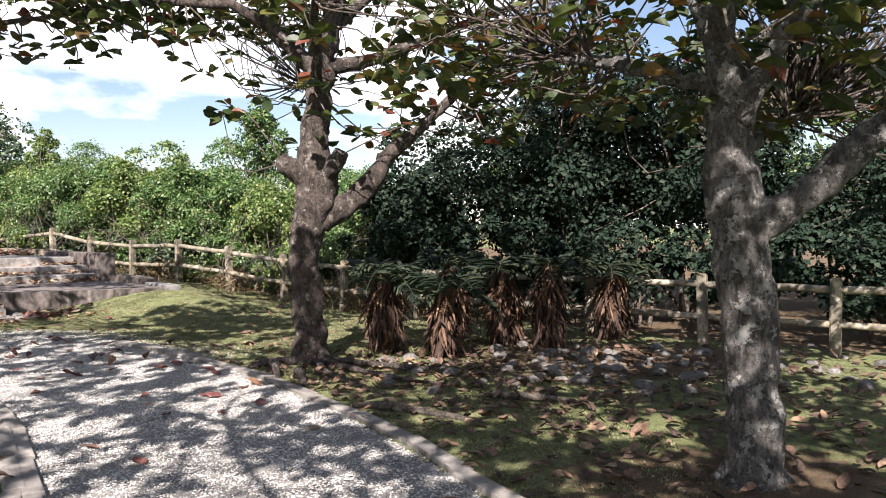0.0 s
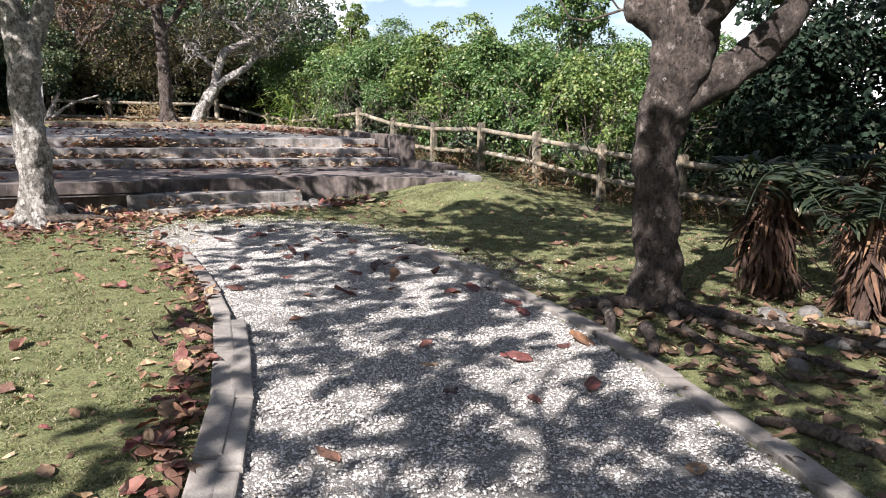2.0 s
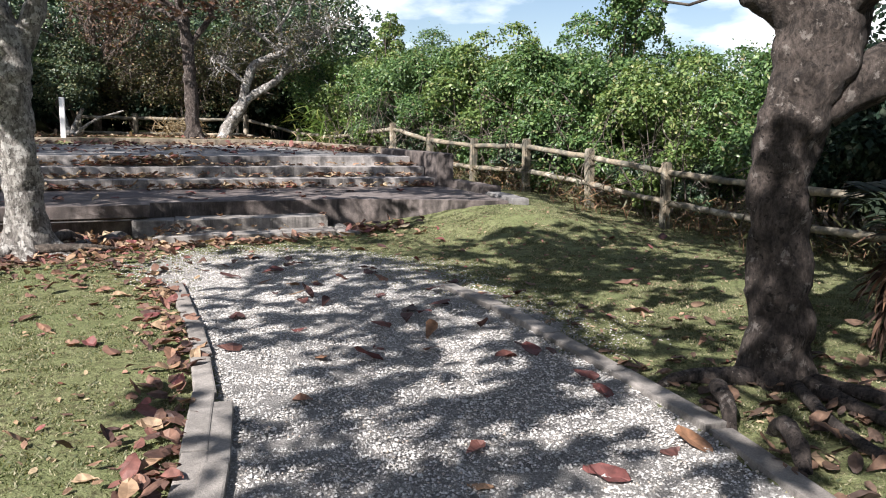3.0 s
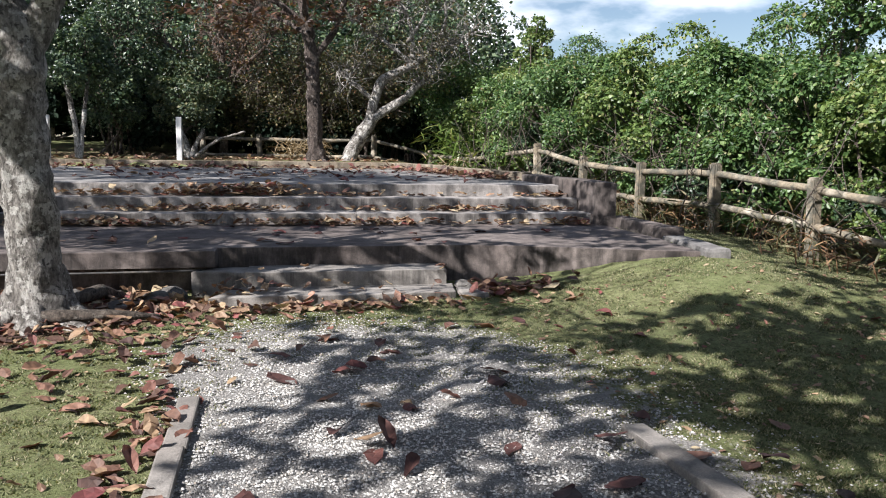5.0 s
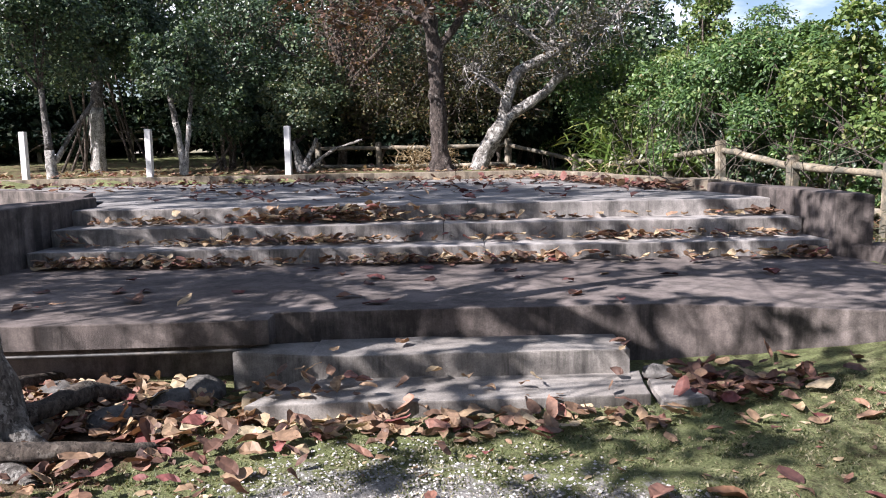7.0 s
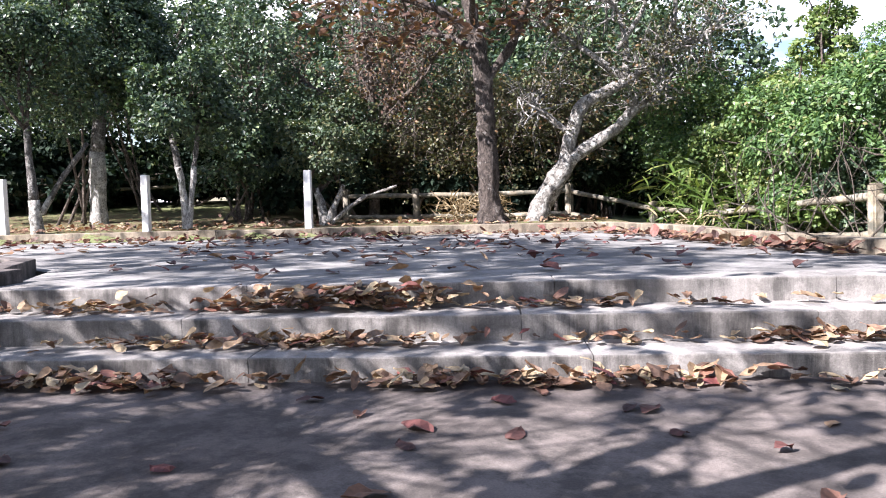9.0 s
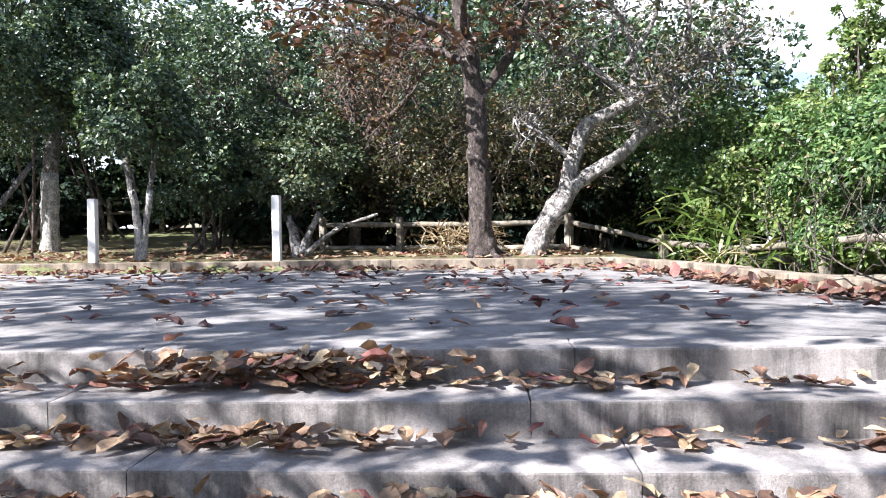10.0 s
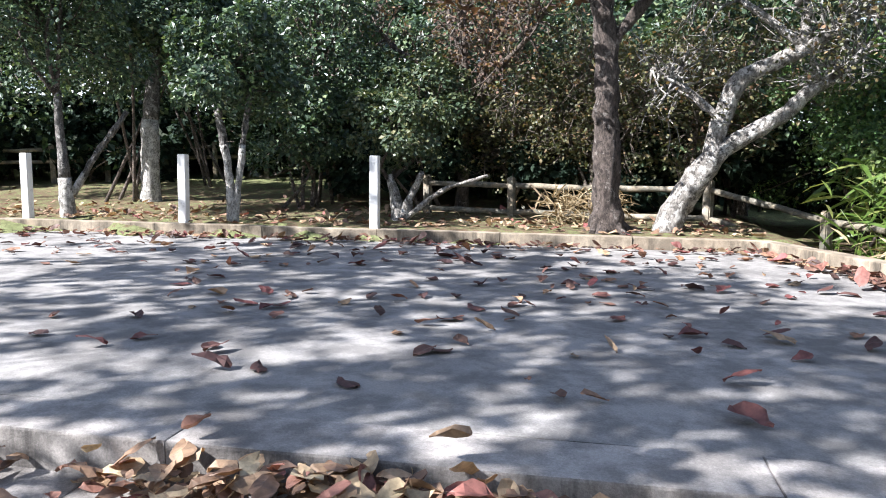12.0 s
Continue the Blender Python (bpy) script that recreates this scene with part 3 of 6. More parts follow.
part("wall_block", prism(S((-9.0, 1.6), (-3.755, 2.3), (-3.75, 2.62), (-9.0, 2.0)), 0.1, 0.90, 0.008, 0.02, 0.4, 73), MAT_CONCRETE_DARK, cheek_l)


def kerb_run(parent, line, width, z_of, height, mat, length, seed, name="kerb_block", gap=0.004):
    """Kerb blocks laid end to end along a line; width to its left."""
    r = random.Random(seed)
    p = [Vector((*q, 0)) for q in line]
    total = [0.0]
    for q0, q1 in zip(p, p[1:]):
        total.append(total[-1] + (q1 - q0).length)

    def at(s):
        for i in range(len(p) - 1):
            if s <= total[i + 1] or i == len(p) - 2:
                t = (s - total[i]) / (total[i + 1] - total[i])
                return p[i].lerp(p[i + 1], t)
    n = max(1, round(total[-1] / length))
    for i in range(n):
        q0, q1 = at(total[-1] * i / n + gap), at(total[-1] * (i + 1) / n - gap)
        d = (q1 - q0).normalized()
        w = Vector((-d.y, d.x, 0)) * width
        j = Vector((-d.y, d.x, 0)) * r.uniform(-0.012, 0.012)
        z = z_of((q0 + q1) / 2) + r.uniform(-0.008, 0.008)
        quad = [tuple((q + j)[:2]) for q in (q0, q1, q1 + w, q0 + w)]
        part(name, prism(quad, z - 0.25, z + height, 0.004, 0.012, 0.3, seed * 7 + i), mat, parent)


edge_r = thing("platform_kerb", "raised ochre concrete kerb round the platform", "kerb", "platform kerbs", kind="structure")
kerb_run(edge_r, S((3.98, 5.0), (3.40, 6.45), (3.02, 8.6), (2.27, 10.5))[::-1], 0.2, lambda q: 0.9, 0.15, MAT_BACK_KERB, 0.9, 5)
edge_b = thing("platform_kerb", "raised ochre concrete kerb along the platform's back", "kerb", "platform kerbs", kind="structure")
kerb_run(edge_b, S((2.45, 10.52), (-14.0, 10.74))[::-1], 0.17, lambda q: 0.9, 0.155, MAT_BACK_KERB, 1.6, 6)
edge_l = thing("platform_kerb", "raised stained concrete kerb round the platform", "kerb", "platform kerbs", kind="structure")
kerb_run(edge_l, S((-14.0, 8.5), (-6.3, 7.0), (-3.6, 5.0), (-3.42, 4.1))[::-1], 0.2, lambda q: 0.9, 0.13, MAT_CONCRETE_DARK, 1.2, 7)

path_kerb = thing("path_kerb", "worn grey concrete kerb blocks edging the gravel", "kerb", "path kerbs", kind="structure")
kerb_run(path_kerb, KERB_L, 0.12, lambda q: float(ground_z(q.x, q.y)), 0.045, MAT_KERB, 0.75, 11)
inner = [(-1.61, 1.2), (-1.81, 3.2), (-2.47, 4.82), (-3.40, 6.33), (-4.20, 7.35)]
kerb_run(path_kerb, inner, 0.115, lambda q: float(ground_z(q.x, q.y)), 0.038, MAT_KERB, 0.75, 12)
path_kerb_r = thing("path_kerb", "worn grey concrete kerb edging the gravel beneath the tree", "kerb", "path kerbs", kind="structure")
kerb_run(path_kerb_r, KERB_R[::-1], 0.13, lambda q: float(ground_z(q.x, q.y)), 0.04, MAT_KERB, 0.85, 13)


# ---- fence ----
def fence(posts, height, label, seed, rails=(0.85, 0.40), sunk=None):
    r = random.Random(seed)
    nr = np.random.default_rng(seed)
    base = thing("fence", label, "fence", "park fence")
    zs = [float(ground_z(x, y)) - (sunk(k) if sunk else 0) for k, (x, y) in enumerate(posts)]
    for (x, y), z in zip(posts, zs):
        bm = bmesh.new()
        bmesh.ops.create_cube(bm, size=1)
        w = 0.125
        bmesh.ops.scale(bm, vec=(w, w, height + 0.3), verts=bm.verts)
        bmesh.ops.bevel(bm, geom=list(bm.edges), offset=0.018, segments=2, affect="EDGES")
        for v in bm.verts:
            v.co.x += r.uniform(-0.004, 0.004)
            v.co.y += r.uniform(-0.004, 0.004)
        post = part("post", bm, MAT_FENCE, base)
        nxt = posts[1] if (x, y) == posts[0] else posts[posts.index((x, y)) - 1]
        post.matrix_basis = pose(x, y, z + (height + 0.3) / 2 - 0.3, r.uniform(-1.5, 1.5), r.uniform(-1.5, 1.5), math.degrees(math.atan2(nxt[1] - y, nxt[0] - x)))
    for i in range(len(posts) - 1):
        for up in rails:
            p0 = np.array([*posts[i], zs[i] + up * height])
            p1 = np.array([*posts[i + 1], zs[i + 1] + up * height])
            d = unit(p1 - p0)
            t = Tubes()
            pts = [p0 + (p1 - p0) * k / 8 + nr.normal(0, 0.006, 3) for k in range(9)]
            t.add(pts, 0.046 + nr.normal(0, 0.003, 9), 9, 0.03, nr)
            child("rail", t.mesh("rail", MAT_FENCE), base)
    return base


fence([(7.4, 7.6), (6.0, 8.6), (4.7, 9.5), (3.4, 10.4), (2.1, 11.3), (0.8, 12.3), (-0.5, 13.35), (-1.8, 14.45), (-3.1, 15.5), (-4.42, 16.44), (-5.78, 17.38), (-7.16, 18.3), (-8.46, 19.06),
       (-9.8, 19.95), (-11.2, 21.0), (-12.6, 22.0), (-14.2, 22.6), (-15.9, 22.4), (-17.2, 21.6), (-18.5, 20.8), (-19.8, 20.0)],
      0.95, "weathered timber-look post and rail fence before the shrubs", 4, sunk=lambda k: 0.30 * min(1.0, max(0.0, (k - 13) / 2)))
fence([(-28.2, 20.5), (-28.7, 19.3), (-29.1, 18.0), (-29.4, 16.8), (-29.6, 15.6), (-29.9, 14.1), (-30.2, 12.5), (-30.4, 10.8)], 0.95, "grey post and rail fence under dark trees", 5, (0.87, 0.58))


# ---- trees ----
def grow_twig(rng, start, end, r0, tubes, sag=0.1):
    mid = (start + end) / 2 + rng.normal(0, 0.2, 3) * np.linalg.norm(end - start) + np.array([0, 0, sag])
    pts = smooth_line([start, mid, end], 3)
    tubes.add(pts, np.linspace(r0, 0.005, len(pts)), 5)


def almond_tree(name, label, base, trunk, limbs, crown, tips, bark, leaf_mat, seed, leaf=0.21, rosette=(5, 9), tip_low=None, twig=0.011, group="", more=(), flare=1.0):
    """Broad-leaved tree: trunk and limbs as lines of (x, y, z, radius), rosettes of large leaves at the twig ends."""
    rng = np.random.default_rng(seed)
    tree = thing(name, label, "tree", group)
    t = Tubes()
    skeleton = []
    line = smooth_line(trunk, 10)
    t.add(line[:, :3], line[:, 3], 22, 0.02, rng)
    skeleton.append(line[len(line) // 2:])
    # roots flare out from the foot
    for k in range(7):
        ang = 2 * math.pi * (k + rng.uniform(-0.3, 0.3)) / 7
        r0 = trunk[0][3]
        foot = np.array(trunk[0][:3])
        d = np.array([math.cos(ang), math.sin(ang), 0])
        reach = rng.uniform(1.3, 2.4) * r0 * flare
        pts = [foot + d * r0 * 0.35 + (0, 0, 0.26 * flare ** 1.5), foot + d * r0 * 0.95 + (0, 0, 0.10 * flare ** 1.6), foot + d * reach + (0, 0, 0.0), foot + d * reach * 1.4 + (0, 0, -0.08)]
        pts = smooth_line(pts, 3)
        t.add(pts, np.linspace(0.36, 0.14, len(pts)) * r0, 7, 0.08, rng)
    child("trunk", t.mesh("trunk", bark, 0.045), tree)
    for limb in limbs:
        lt = Tubes()
        ll = smooth_line(limb, 7)
        lt.add(ll[:, :3], ll[:, 3], 12, 0.03, rng)
        child("limb", lt.mesh("limb", bark, 0.03), tree)
        skeleton.append(ll[3:])
    skel = np.vstack(skeleton)
    skel = skel[skel[:, 3] < 0.2] if (skel[:, 3] < 0.2).sum() > 5 else skel
    tw = Tubes()
    chunks = []
    shapes = [broad_leaf(c, f, d) for c, f, d in ((0.0, 0.05, 0.12), (0.08, 0.08, 0.2), (-0.04, 0.03, 0.3), (0.15, 0.1, 0.05))]
    per = {k: ([], [], [], []) for k in range(len(shapes))}
    spots = [(crown, tip_low)] * tips + [(extra, None) for extra, k in more for _ in range(k)]
    for ((cx, cy, cz), (rx, ry, rz)), low in spots:
        while True:
            p = rng.uniform(-1, 1, 3)
            d = np.linalg.norm(p)
            if d < 1 and d > 0.25:
                break
        q = np.array([cx + p[0] * rx, cy + p[1] * ry, cz + p[2] * rz])
        if low is not None and q[2] < low:
            q[2] = low + rng.uniform(0, 0.4)
        j = np.argmin(((skel[:, :3] - q) ** 2).sum(1) * rng.uniform(0.6, 1.4, len(skel)))
        s = skel[j, :3]
        grow_twig(rng, s, q, twig, tw, rng.uniform(-0.12, 0.1))
        n = rng.integers(*rosette)
        for k in range(n):
            ang = 2 * math.pi * (k + rng.uniform(-0.3, 0.3)) / n
            along = np.array([math.cos(ang), math.sin(ang), rng.uniform(-0.45, 0.35)])
            b = per[rng.integers(len(shapes))]
            b[0].append(q + along * 0.02 + rng.normal(0, 0.03, 3))
            b[1].append((0, 0, 1))
            b[2].append(leaf * rng.uniform(0.6, 1.15))
            b[3].append(along)
    tagged(child("twig", tw.mesh("twig", MAT_TWIG), tree), kind="stuff")
    for k, (pos, out, size, along) in per.items():
        tv, tf = shapes[k]
        n = len(pos)
        z = unit(np.array(out) + rng.normal(0, 0.42, (n, 3)))
        al = unit(np.array(along))
        y = unit(al - (al * z).sum(1, keepdims=True) * z * 0.8)
        x = unit(np.cross(y, z))
        z = np.cross(x, y)
        sz = np.array(size)[:, None, None]
        v = np.array(pos)[:, None] + sz * (tv[None, :, 0:1] * x[:, None] + tv[None, :, 1:2] * y[:, None] + tv[None, :, 2:3] * z[:, None])
        f = tf[None] + (np.arange(n) * len(tv))[:, None, None]
        chunks.append((v.reshape(-1, 3), f.reshape(-1, 3)))
    child("crown", join_np("crown", chunks, leaf_mat), tree)
    return tree


almond_tree("almond_tree", "gnarled brown tree with pruned knob beside the gravel path", None,
            [(-1.60, 9.15, -0.15, 0.25), (-1.61, 9.15, 0.28, 0.18), (-1.64, 9.14, 0.8, 0.165), (-1.69, 9.13, 1.19, 0.165), (-1.62, 9.14, 1.57, 0.185), (-1.53, 9.16, 1.93, 0.225), (-1.53, 9.16, 2.18, 0.235), (-1.56, 9.15, 2.50, 0.17), (-1.52, 9.16, 2.99, 0.15), (-1.48, 9.16, 3.32, 0.15), (-1.40, 9.18, 3.77, 0.125), (-1.33, 9.18, 4.2, 0.10), (-1.6, 9.3, 5.0, 0.07)],
            [[(-1.50, 9.17, 1.60, 0.13), (-1.12, 9.21, 1.88, 0.135), (-0.86, 9.23, 2.14, 0.12), (-0.68, 9.24, 2.42, 0.095), (-0.35, 9.24, 2.70, 0.07), (0.05, 9.24, 3.08, 0.05), (0.5, 9.1, 3.4, 0.03)],
             [(-1.55, 9.16, 2.10, 0.16), (-1.75, 9.12, 2.20, 0.13), (-1.88, 9.10, 2.28, 0.11), (-1.93, 9.09, 2.36, 0.07)],
             [(-1.48, 9.10, 2.12, 0.12), (-1.30, 8.95, 2.28, 0.10), (-1.22, 8.9, 2.40, 0.08)],
             [(-1.50, 9.16, 3.35, 0.09), (-1.77, 9.12, 3.56, 0.085), (-2.08, 9.06, 3.83, 0.07), (-2.49, 8.96, 4.05, 0.055), (-3.1, 8.9, 4.5, 0.04), (-4.0, 9.1, 5.0, 0.03)],
             [(-2.40, 8.98, 4.02, 0.045), (-3.3, 8.75, 3.98, 0.035), (-4.3, 8.5, 3.75, 0.025), (-5.1, 8.3, 3.5, 0.014)],
             # unseen limb, added to carry the clump that shades the dark shrubs
             [(-1.4, 9.18, 3.8, 0.07), (-0.3, 10.0, 4.9, 0.055), (1.2, 10.7, 5.5, 0.045), (3.2, 11.1, 5.8, 0.025)],
             [(-1.47, 9.17, 3.38, 0.09), (-0.95, 9.22, 3.46, 0.08), (-0.5, 9.24, 3.63, 0.065), (0.02, 9.24, 3.85, 0.05), (0.7, 9.2, 4.1, 0.03)],
             [(-1.5, 9.2, 3.0, 0.06), (-1.7, 9.9, 3.2, 0.05), (-1.9, 10.7, 3.5, 0.03)],
             [(-1.5, 9.1, 3.1, 0.06), (-1.4, 8.2, 3.4, 0.05), (-1.3, 7.4, 3.8, 0.03)]],
            # last two clumps are added to shade the mound, fence and dark shrubs
            ((-0.7, 9.3, 3.55), (2.5, 2.1, 1.25)), 130, MAT_BARK_DARK, MAT_ALMOND, 11, 0.2, (4, 8), 2.35, more=[(((-2.9, 9.3, 5.2), (2.7, 2.4, 0.9)), 80), (((0.5, 9.2, 3.7), (1.7, 1.6, 0.9)), 70), (((-4.1, 8.5, 3.65), (1.4, 0.7, 0.4)), 42), (((-3.1, 10.4, 4.6), (2.4, 1.6, 0.5)), 150), (((1.8, 10.9, 5.7), (2.9, 1.5, 0.5)), 170)])
almond_tree("almond_tree", "grey lichen-spotted tree trunk with a low side limb", None,
            [(1.74, 5.07, -0.15, 0.22), (1.74, 5.06, 0.31, 0.165), (1.71, 5.08, 0.87, 0.155), (1.68, 5.09, 1.29, 0.155), (1.62, 5.11, 1.70, 0.17), (1.59, 5.13, 2.09, 0.14), (1.57, 5.13, 2.44, 0.12), (1.52, 5.15, 2.76, 0.10), (1.40, 5.20, 3.05, 0.08), (1.1, 5.3, 3.5, 0.05)],
            [[(1.66, 5.08, 1.50, 0.11), (1.97, 4.95, 1.74, 0.105), (2.15, 4.86, 1.93, 0.10), (2.27, 4.79, 2.08, 0.09), (2.45, 4.7, 2.2, 0.08), (2.9, 4.5, 2.45, 0.05), (3.5, 4.3, 2.8, 0.03)],
             [(1.62, 5.10, 2.20, 0.10), (1.79, 5.04, 2.59, 0.085), (1.95, 4.97, 2.90, 0.07), (2.2, 4.8, 3.3, 0.04)],
             [(1.57, 5.13, 2.40, 0.06), (1.1, 5.6, 2.65, 0.05), (0.6, 6.2, 2.85, 0.03)],
             [(1.55, 5.14, 2.55, 0.06), (1.3, 4.6, 2.9, 0.05), (0.7, 4.0, 3.2, 0.03)],
             [(1.6, 5.13, 2.0, 0.05), (2.3, 6.0, 2.3, 0.045), (3.0, 6.8, 2.6, 0.03)]],
            ((1.55, 5.9, 3.1), (2.5, 2.1, 0.95)), 290, MAT_BARK_GREY, MAT_ALMOND, 12, 0.165, (5, 9), 2.25, more=[(((3.7, 6.9, 3.3), (1.8, 1.3, 0.6)), 150)])
almond_tree("almond_tree", "pale grey tree with exposed roots at the lawn's edge", None,
            [(-9.10, 9.98, -0.12, 0.30), (-9.08, 9.97, 0.42, 0.20), (-9.10, 9.95, 1.05, 0.185), (-9.11, 9.94, 1.70, 0.18), (-9.12, 9.93, 2.2, 0.19), (-9.2, 9.85, 2.6, 0.13), (-9.35, 9.7, 3.2, 0.10), (-9.5, 9.6, 4.2, 0.06)],
            [[(-9.10, 9.95, 2.0, 0.12), (-8.96, 10.11, 2.55, 0.11), (-8.83, 10.24, 3.0, 0.09), (-8.6, 10.5, 3.8, 0.06), (-8.3, 10.8, 4.6, 0.04)],
             [(-9.15, 9.9, 2.4, 0.10), (-9.9, 9.3, 3.1, 0.08), (-10.9, 8.6, 3.8, 0.05)],
             [(-9.0, 10.1, 2.8, 0.08), (-8.0, 9.4, 3.6, 0.06), (-7.2, 8.8, 4.1, 0.04)]],
            # the clumps in more are unseen, added to shade terrace, walls and low steps
            ((-9.3, 9.6, 4.5), (3.0, 2.6, 1.2)), 75, MAT_BARK_PALE, MAT_ALMOND, 13, 0.2, (5, 9), 3.5, more=[(((-8.6, 6.9, 4.8), (1.5, 1.3, 0.5)), 50), (((-10.5, 6.2, 4.9), (1.3, 0.55, 0.3)), 40), (((-14.2, 5.7, 4.9), (1.2, 1.0, 0.5)), 55), (((-7.6, 11.0, 5.1), (1.9, 1.5, 0.6)), 110), (((-12.9, 6.5, 4.9), (2.0, 1.6, 0.7)), 130)], flare=1.35)
# trees behind the walker, known by the dappled shade that they throw
for base, crown, tips, seed in (((2.2, -5.5), ((-2.9, 1.2, 5.1), (2.5, 3.6, 1.0)), 190, 21),
                                ((4.2, -1.5), ((-4.8, 6.5, 4.9), (1.7, 2.3, 0.9)), 135, 22),
                                ((-14.4, 4.4), ((-15.6, 7.3, 8.3), (4.4, 3.0, 1.2)), 410, 23),
                                ((-19.6, 6.6), ((-18.9, 7.8, 8.6), (3.2, 3.0, 1.2)), 130, 24),
                                ((3.4, -2.6), ((1.0, -0.4, 4.9), (3.2, 3.4, 1.0)), 330, 25)):
    bx, by = base
    (cx, cy, cz), _ = crown
    z = float(ground_z(bx, by))
    mid = (bx * 0.7 + cx * 0.3, by * 0.7 + cy * 0.3)
    almond_tree("almond_tree", "tall spreading tree shading the ground", None,
                [(bx, by, z - 0.15, 0.26), (bx, by, z + 0.6, 0.15), (mid[0], mid[1], 2.6, 0.04), (cx, cy, cz - 0.6, 0.022), (cx, cy, cz + 0.8, 0.02)],
                [[(cx, cy, cz - 0.6, 0.035), (cx + dx * 0.5, cy + dy * 0.5, cz - 0.35, 0.028), (cx + dx, cy + dy, cz - 0.1, 0.02), (cx + dx * 1.6, cy + dy * 1.6, cz + 0.2, 0.012)]
                 for dx, dy in ((1.5, 0.6), (-1.5, 0.4), (0.2, 1.6), (0.3, -1.6))],
                crown, tips, MAT_BARK_GREY, MAT_ALMOND, seed, 0.23, (6, 10), more={21: [(((-4.7, 2.7, 5.0), (1.7, 1.9, 0.7)), 40)], 22: [(((-6.1, 4.0, 4.9), (1.3, 1.1, 0.5)), 30), (((-7.1, 5.0, 4.9), (1.0, 0.8, 0.4)), 34)], 23: [(((-11.4, 9.9, 7.4), (2.2, 1.2, 0.5)), 45), (((-12.2, 6.2, 7.8), (2.1, 1.6, 0.6)), 62)]}.get(seed, ()))

# back of the platform
almond_tree("almond_tree", "straight grey-brown tree with reddened leaves behind the platform", None,
            [(-15.88, 20.23, 0.95, 0.26), (-15.90, 20.20, 1.5, 0.175), (-15.92, 20.19, 2.36, 0.16), (-15.95, 20.16, 3.43, 0.15), (-16.02, 20.09, 4.17, 0.13), (-16.10, 20.01, 4.7, 0.10), (-16.2, 19.9, 5.6, 0.05)],
            [[(-16.0, 20.1, 4.1, 0.08), (-16.33, 19.77, 4.55, 0.07), (-16.77, 19.29, 4.85, 0.055), (-17.6, 18.5, 5.1, 0.03)],
             [(-15.93, 20.2, 3.45, 0.08), (-15.57, 20.51, 4.1, 0.07), (-15.38, 20.67, 4.78, 0.05), (-15.1, 20.9, 5.6, 0.03)],
             [(-16.05, 20.05, 4.4, 0.06), (-15.4, 19.4, 4.8, 0.05), (-14.6, 18.9, 5.0, 0.03)],
             [(-16.0, 20.1, 4.0, 0.06), (-17.0, 20.4, 4.4, 0.05), (-18.2, 20.5, 4.8, 0.03)]],
            ((-16.4, 19.7, 5.1), (3.4, 2.6, 1.1)), 260, MAT_BARK_DARK, MAT_ALMOND_RED, 31, 0.19, (4, 8), 4.0)


def twiggy_tree(name, label, trunk, limbs, bark, mat, seed, twigs=160, reach=1.3, leaves=5, leaf=0.08, up=0.35, bare=0.33):
    """Tree with bare branching twigs and sparse small leaves."""
    rng = np.random.default_rng(seed)
    tree = thing(name, label, "tree")
    t = Tubes()
    line = smooth_line(trunk, 5)
    t.add(line[:, :3], line[:, 3], 12, 0.07, rng)
    child("trunk", t.mesh("trunk", bark), tree)
    skel = []
    for limb in limbs:
        lt, ll = Tubes(), smooth_line(limb, 5)
        lt.add(ll[:, :3], ll[:, 3], 9, 0.07, rng)
        child("limb", lt.mesh("limb", bark), tree)
        skel.append(ll[int(len(ll) * bare):])
    skel = np.vstack(skel)
    tw, pos = Tubes(), []
    for i in range(twigs):
        s = skel[rng.integers(len(skel))]
        d = unit(rng.normal(0, 1, 3) + np.array([0, 0, up]))
        L = reach * rng.uniform(0.4, 1.0)
        p0 = s[:3]
        pts = [p0]
        for k in range(4):
            d = unit(d + rng.normal(0, 0.35, 3))
            pts.append(pts[-1] + d * L / 4)
        tw.add(np.array(pts), np.linspace(min(0.022, s[3] * 0.6), 0.004, 5), 5)
        for k in range(2):
            e = unit(d + rng.normal(0, 0.8, 3))
            q = pts[rng.integers(2, 4)]
            tw.add(np.array([q, q + e * L * 0.2 + rng.normal(0, 0.03, 3), q + e * L * 0.42]), (0.009, 0.006, 0.003), 4)
            pos += [q + e * L * 0.42 + rng.normal(0, 0.07, 3) for _ in range(leaves)]
        pos += [pts[-1] + rng.normal(0, 0.08, 3) for _ in range(leaves)]
    tagged(child("twig", tw.mesh("twig", bark), tree), kind="stuff")
    if pos:
        pos = np.array(pos)
        child("crown", leaf_cloud("crown", pos, np.tile((0, 0, 1.0), (len(pos), 1)), leaf * rng.uniform(0.6, 1.3, len(pos)), (OVAL_V, OVAL_F), mat, rng, 0.9), tree)
    return tree


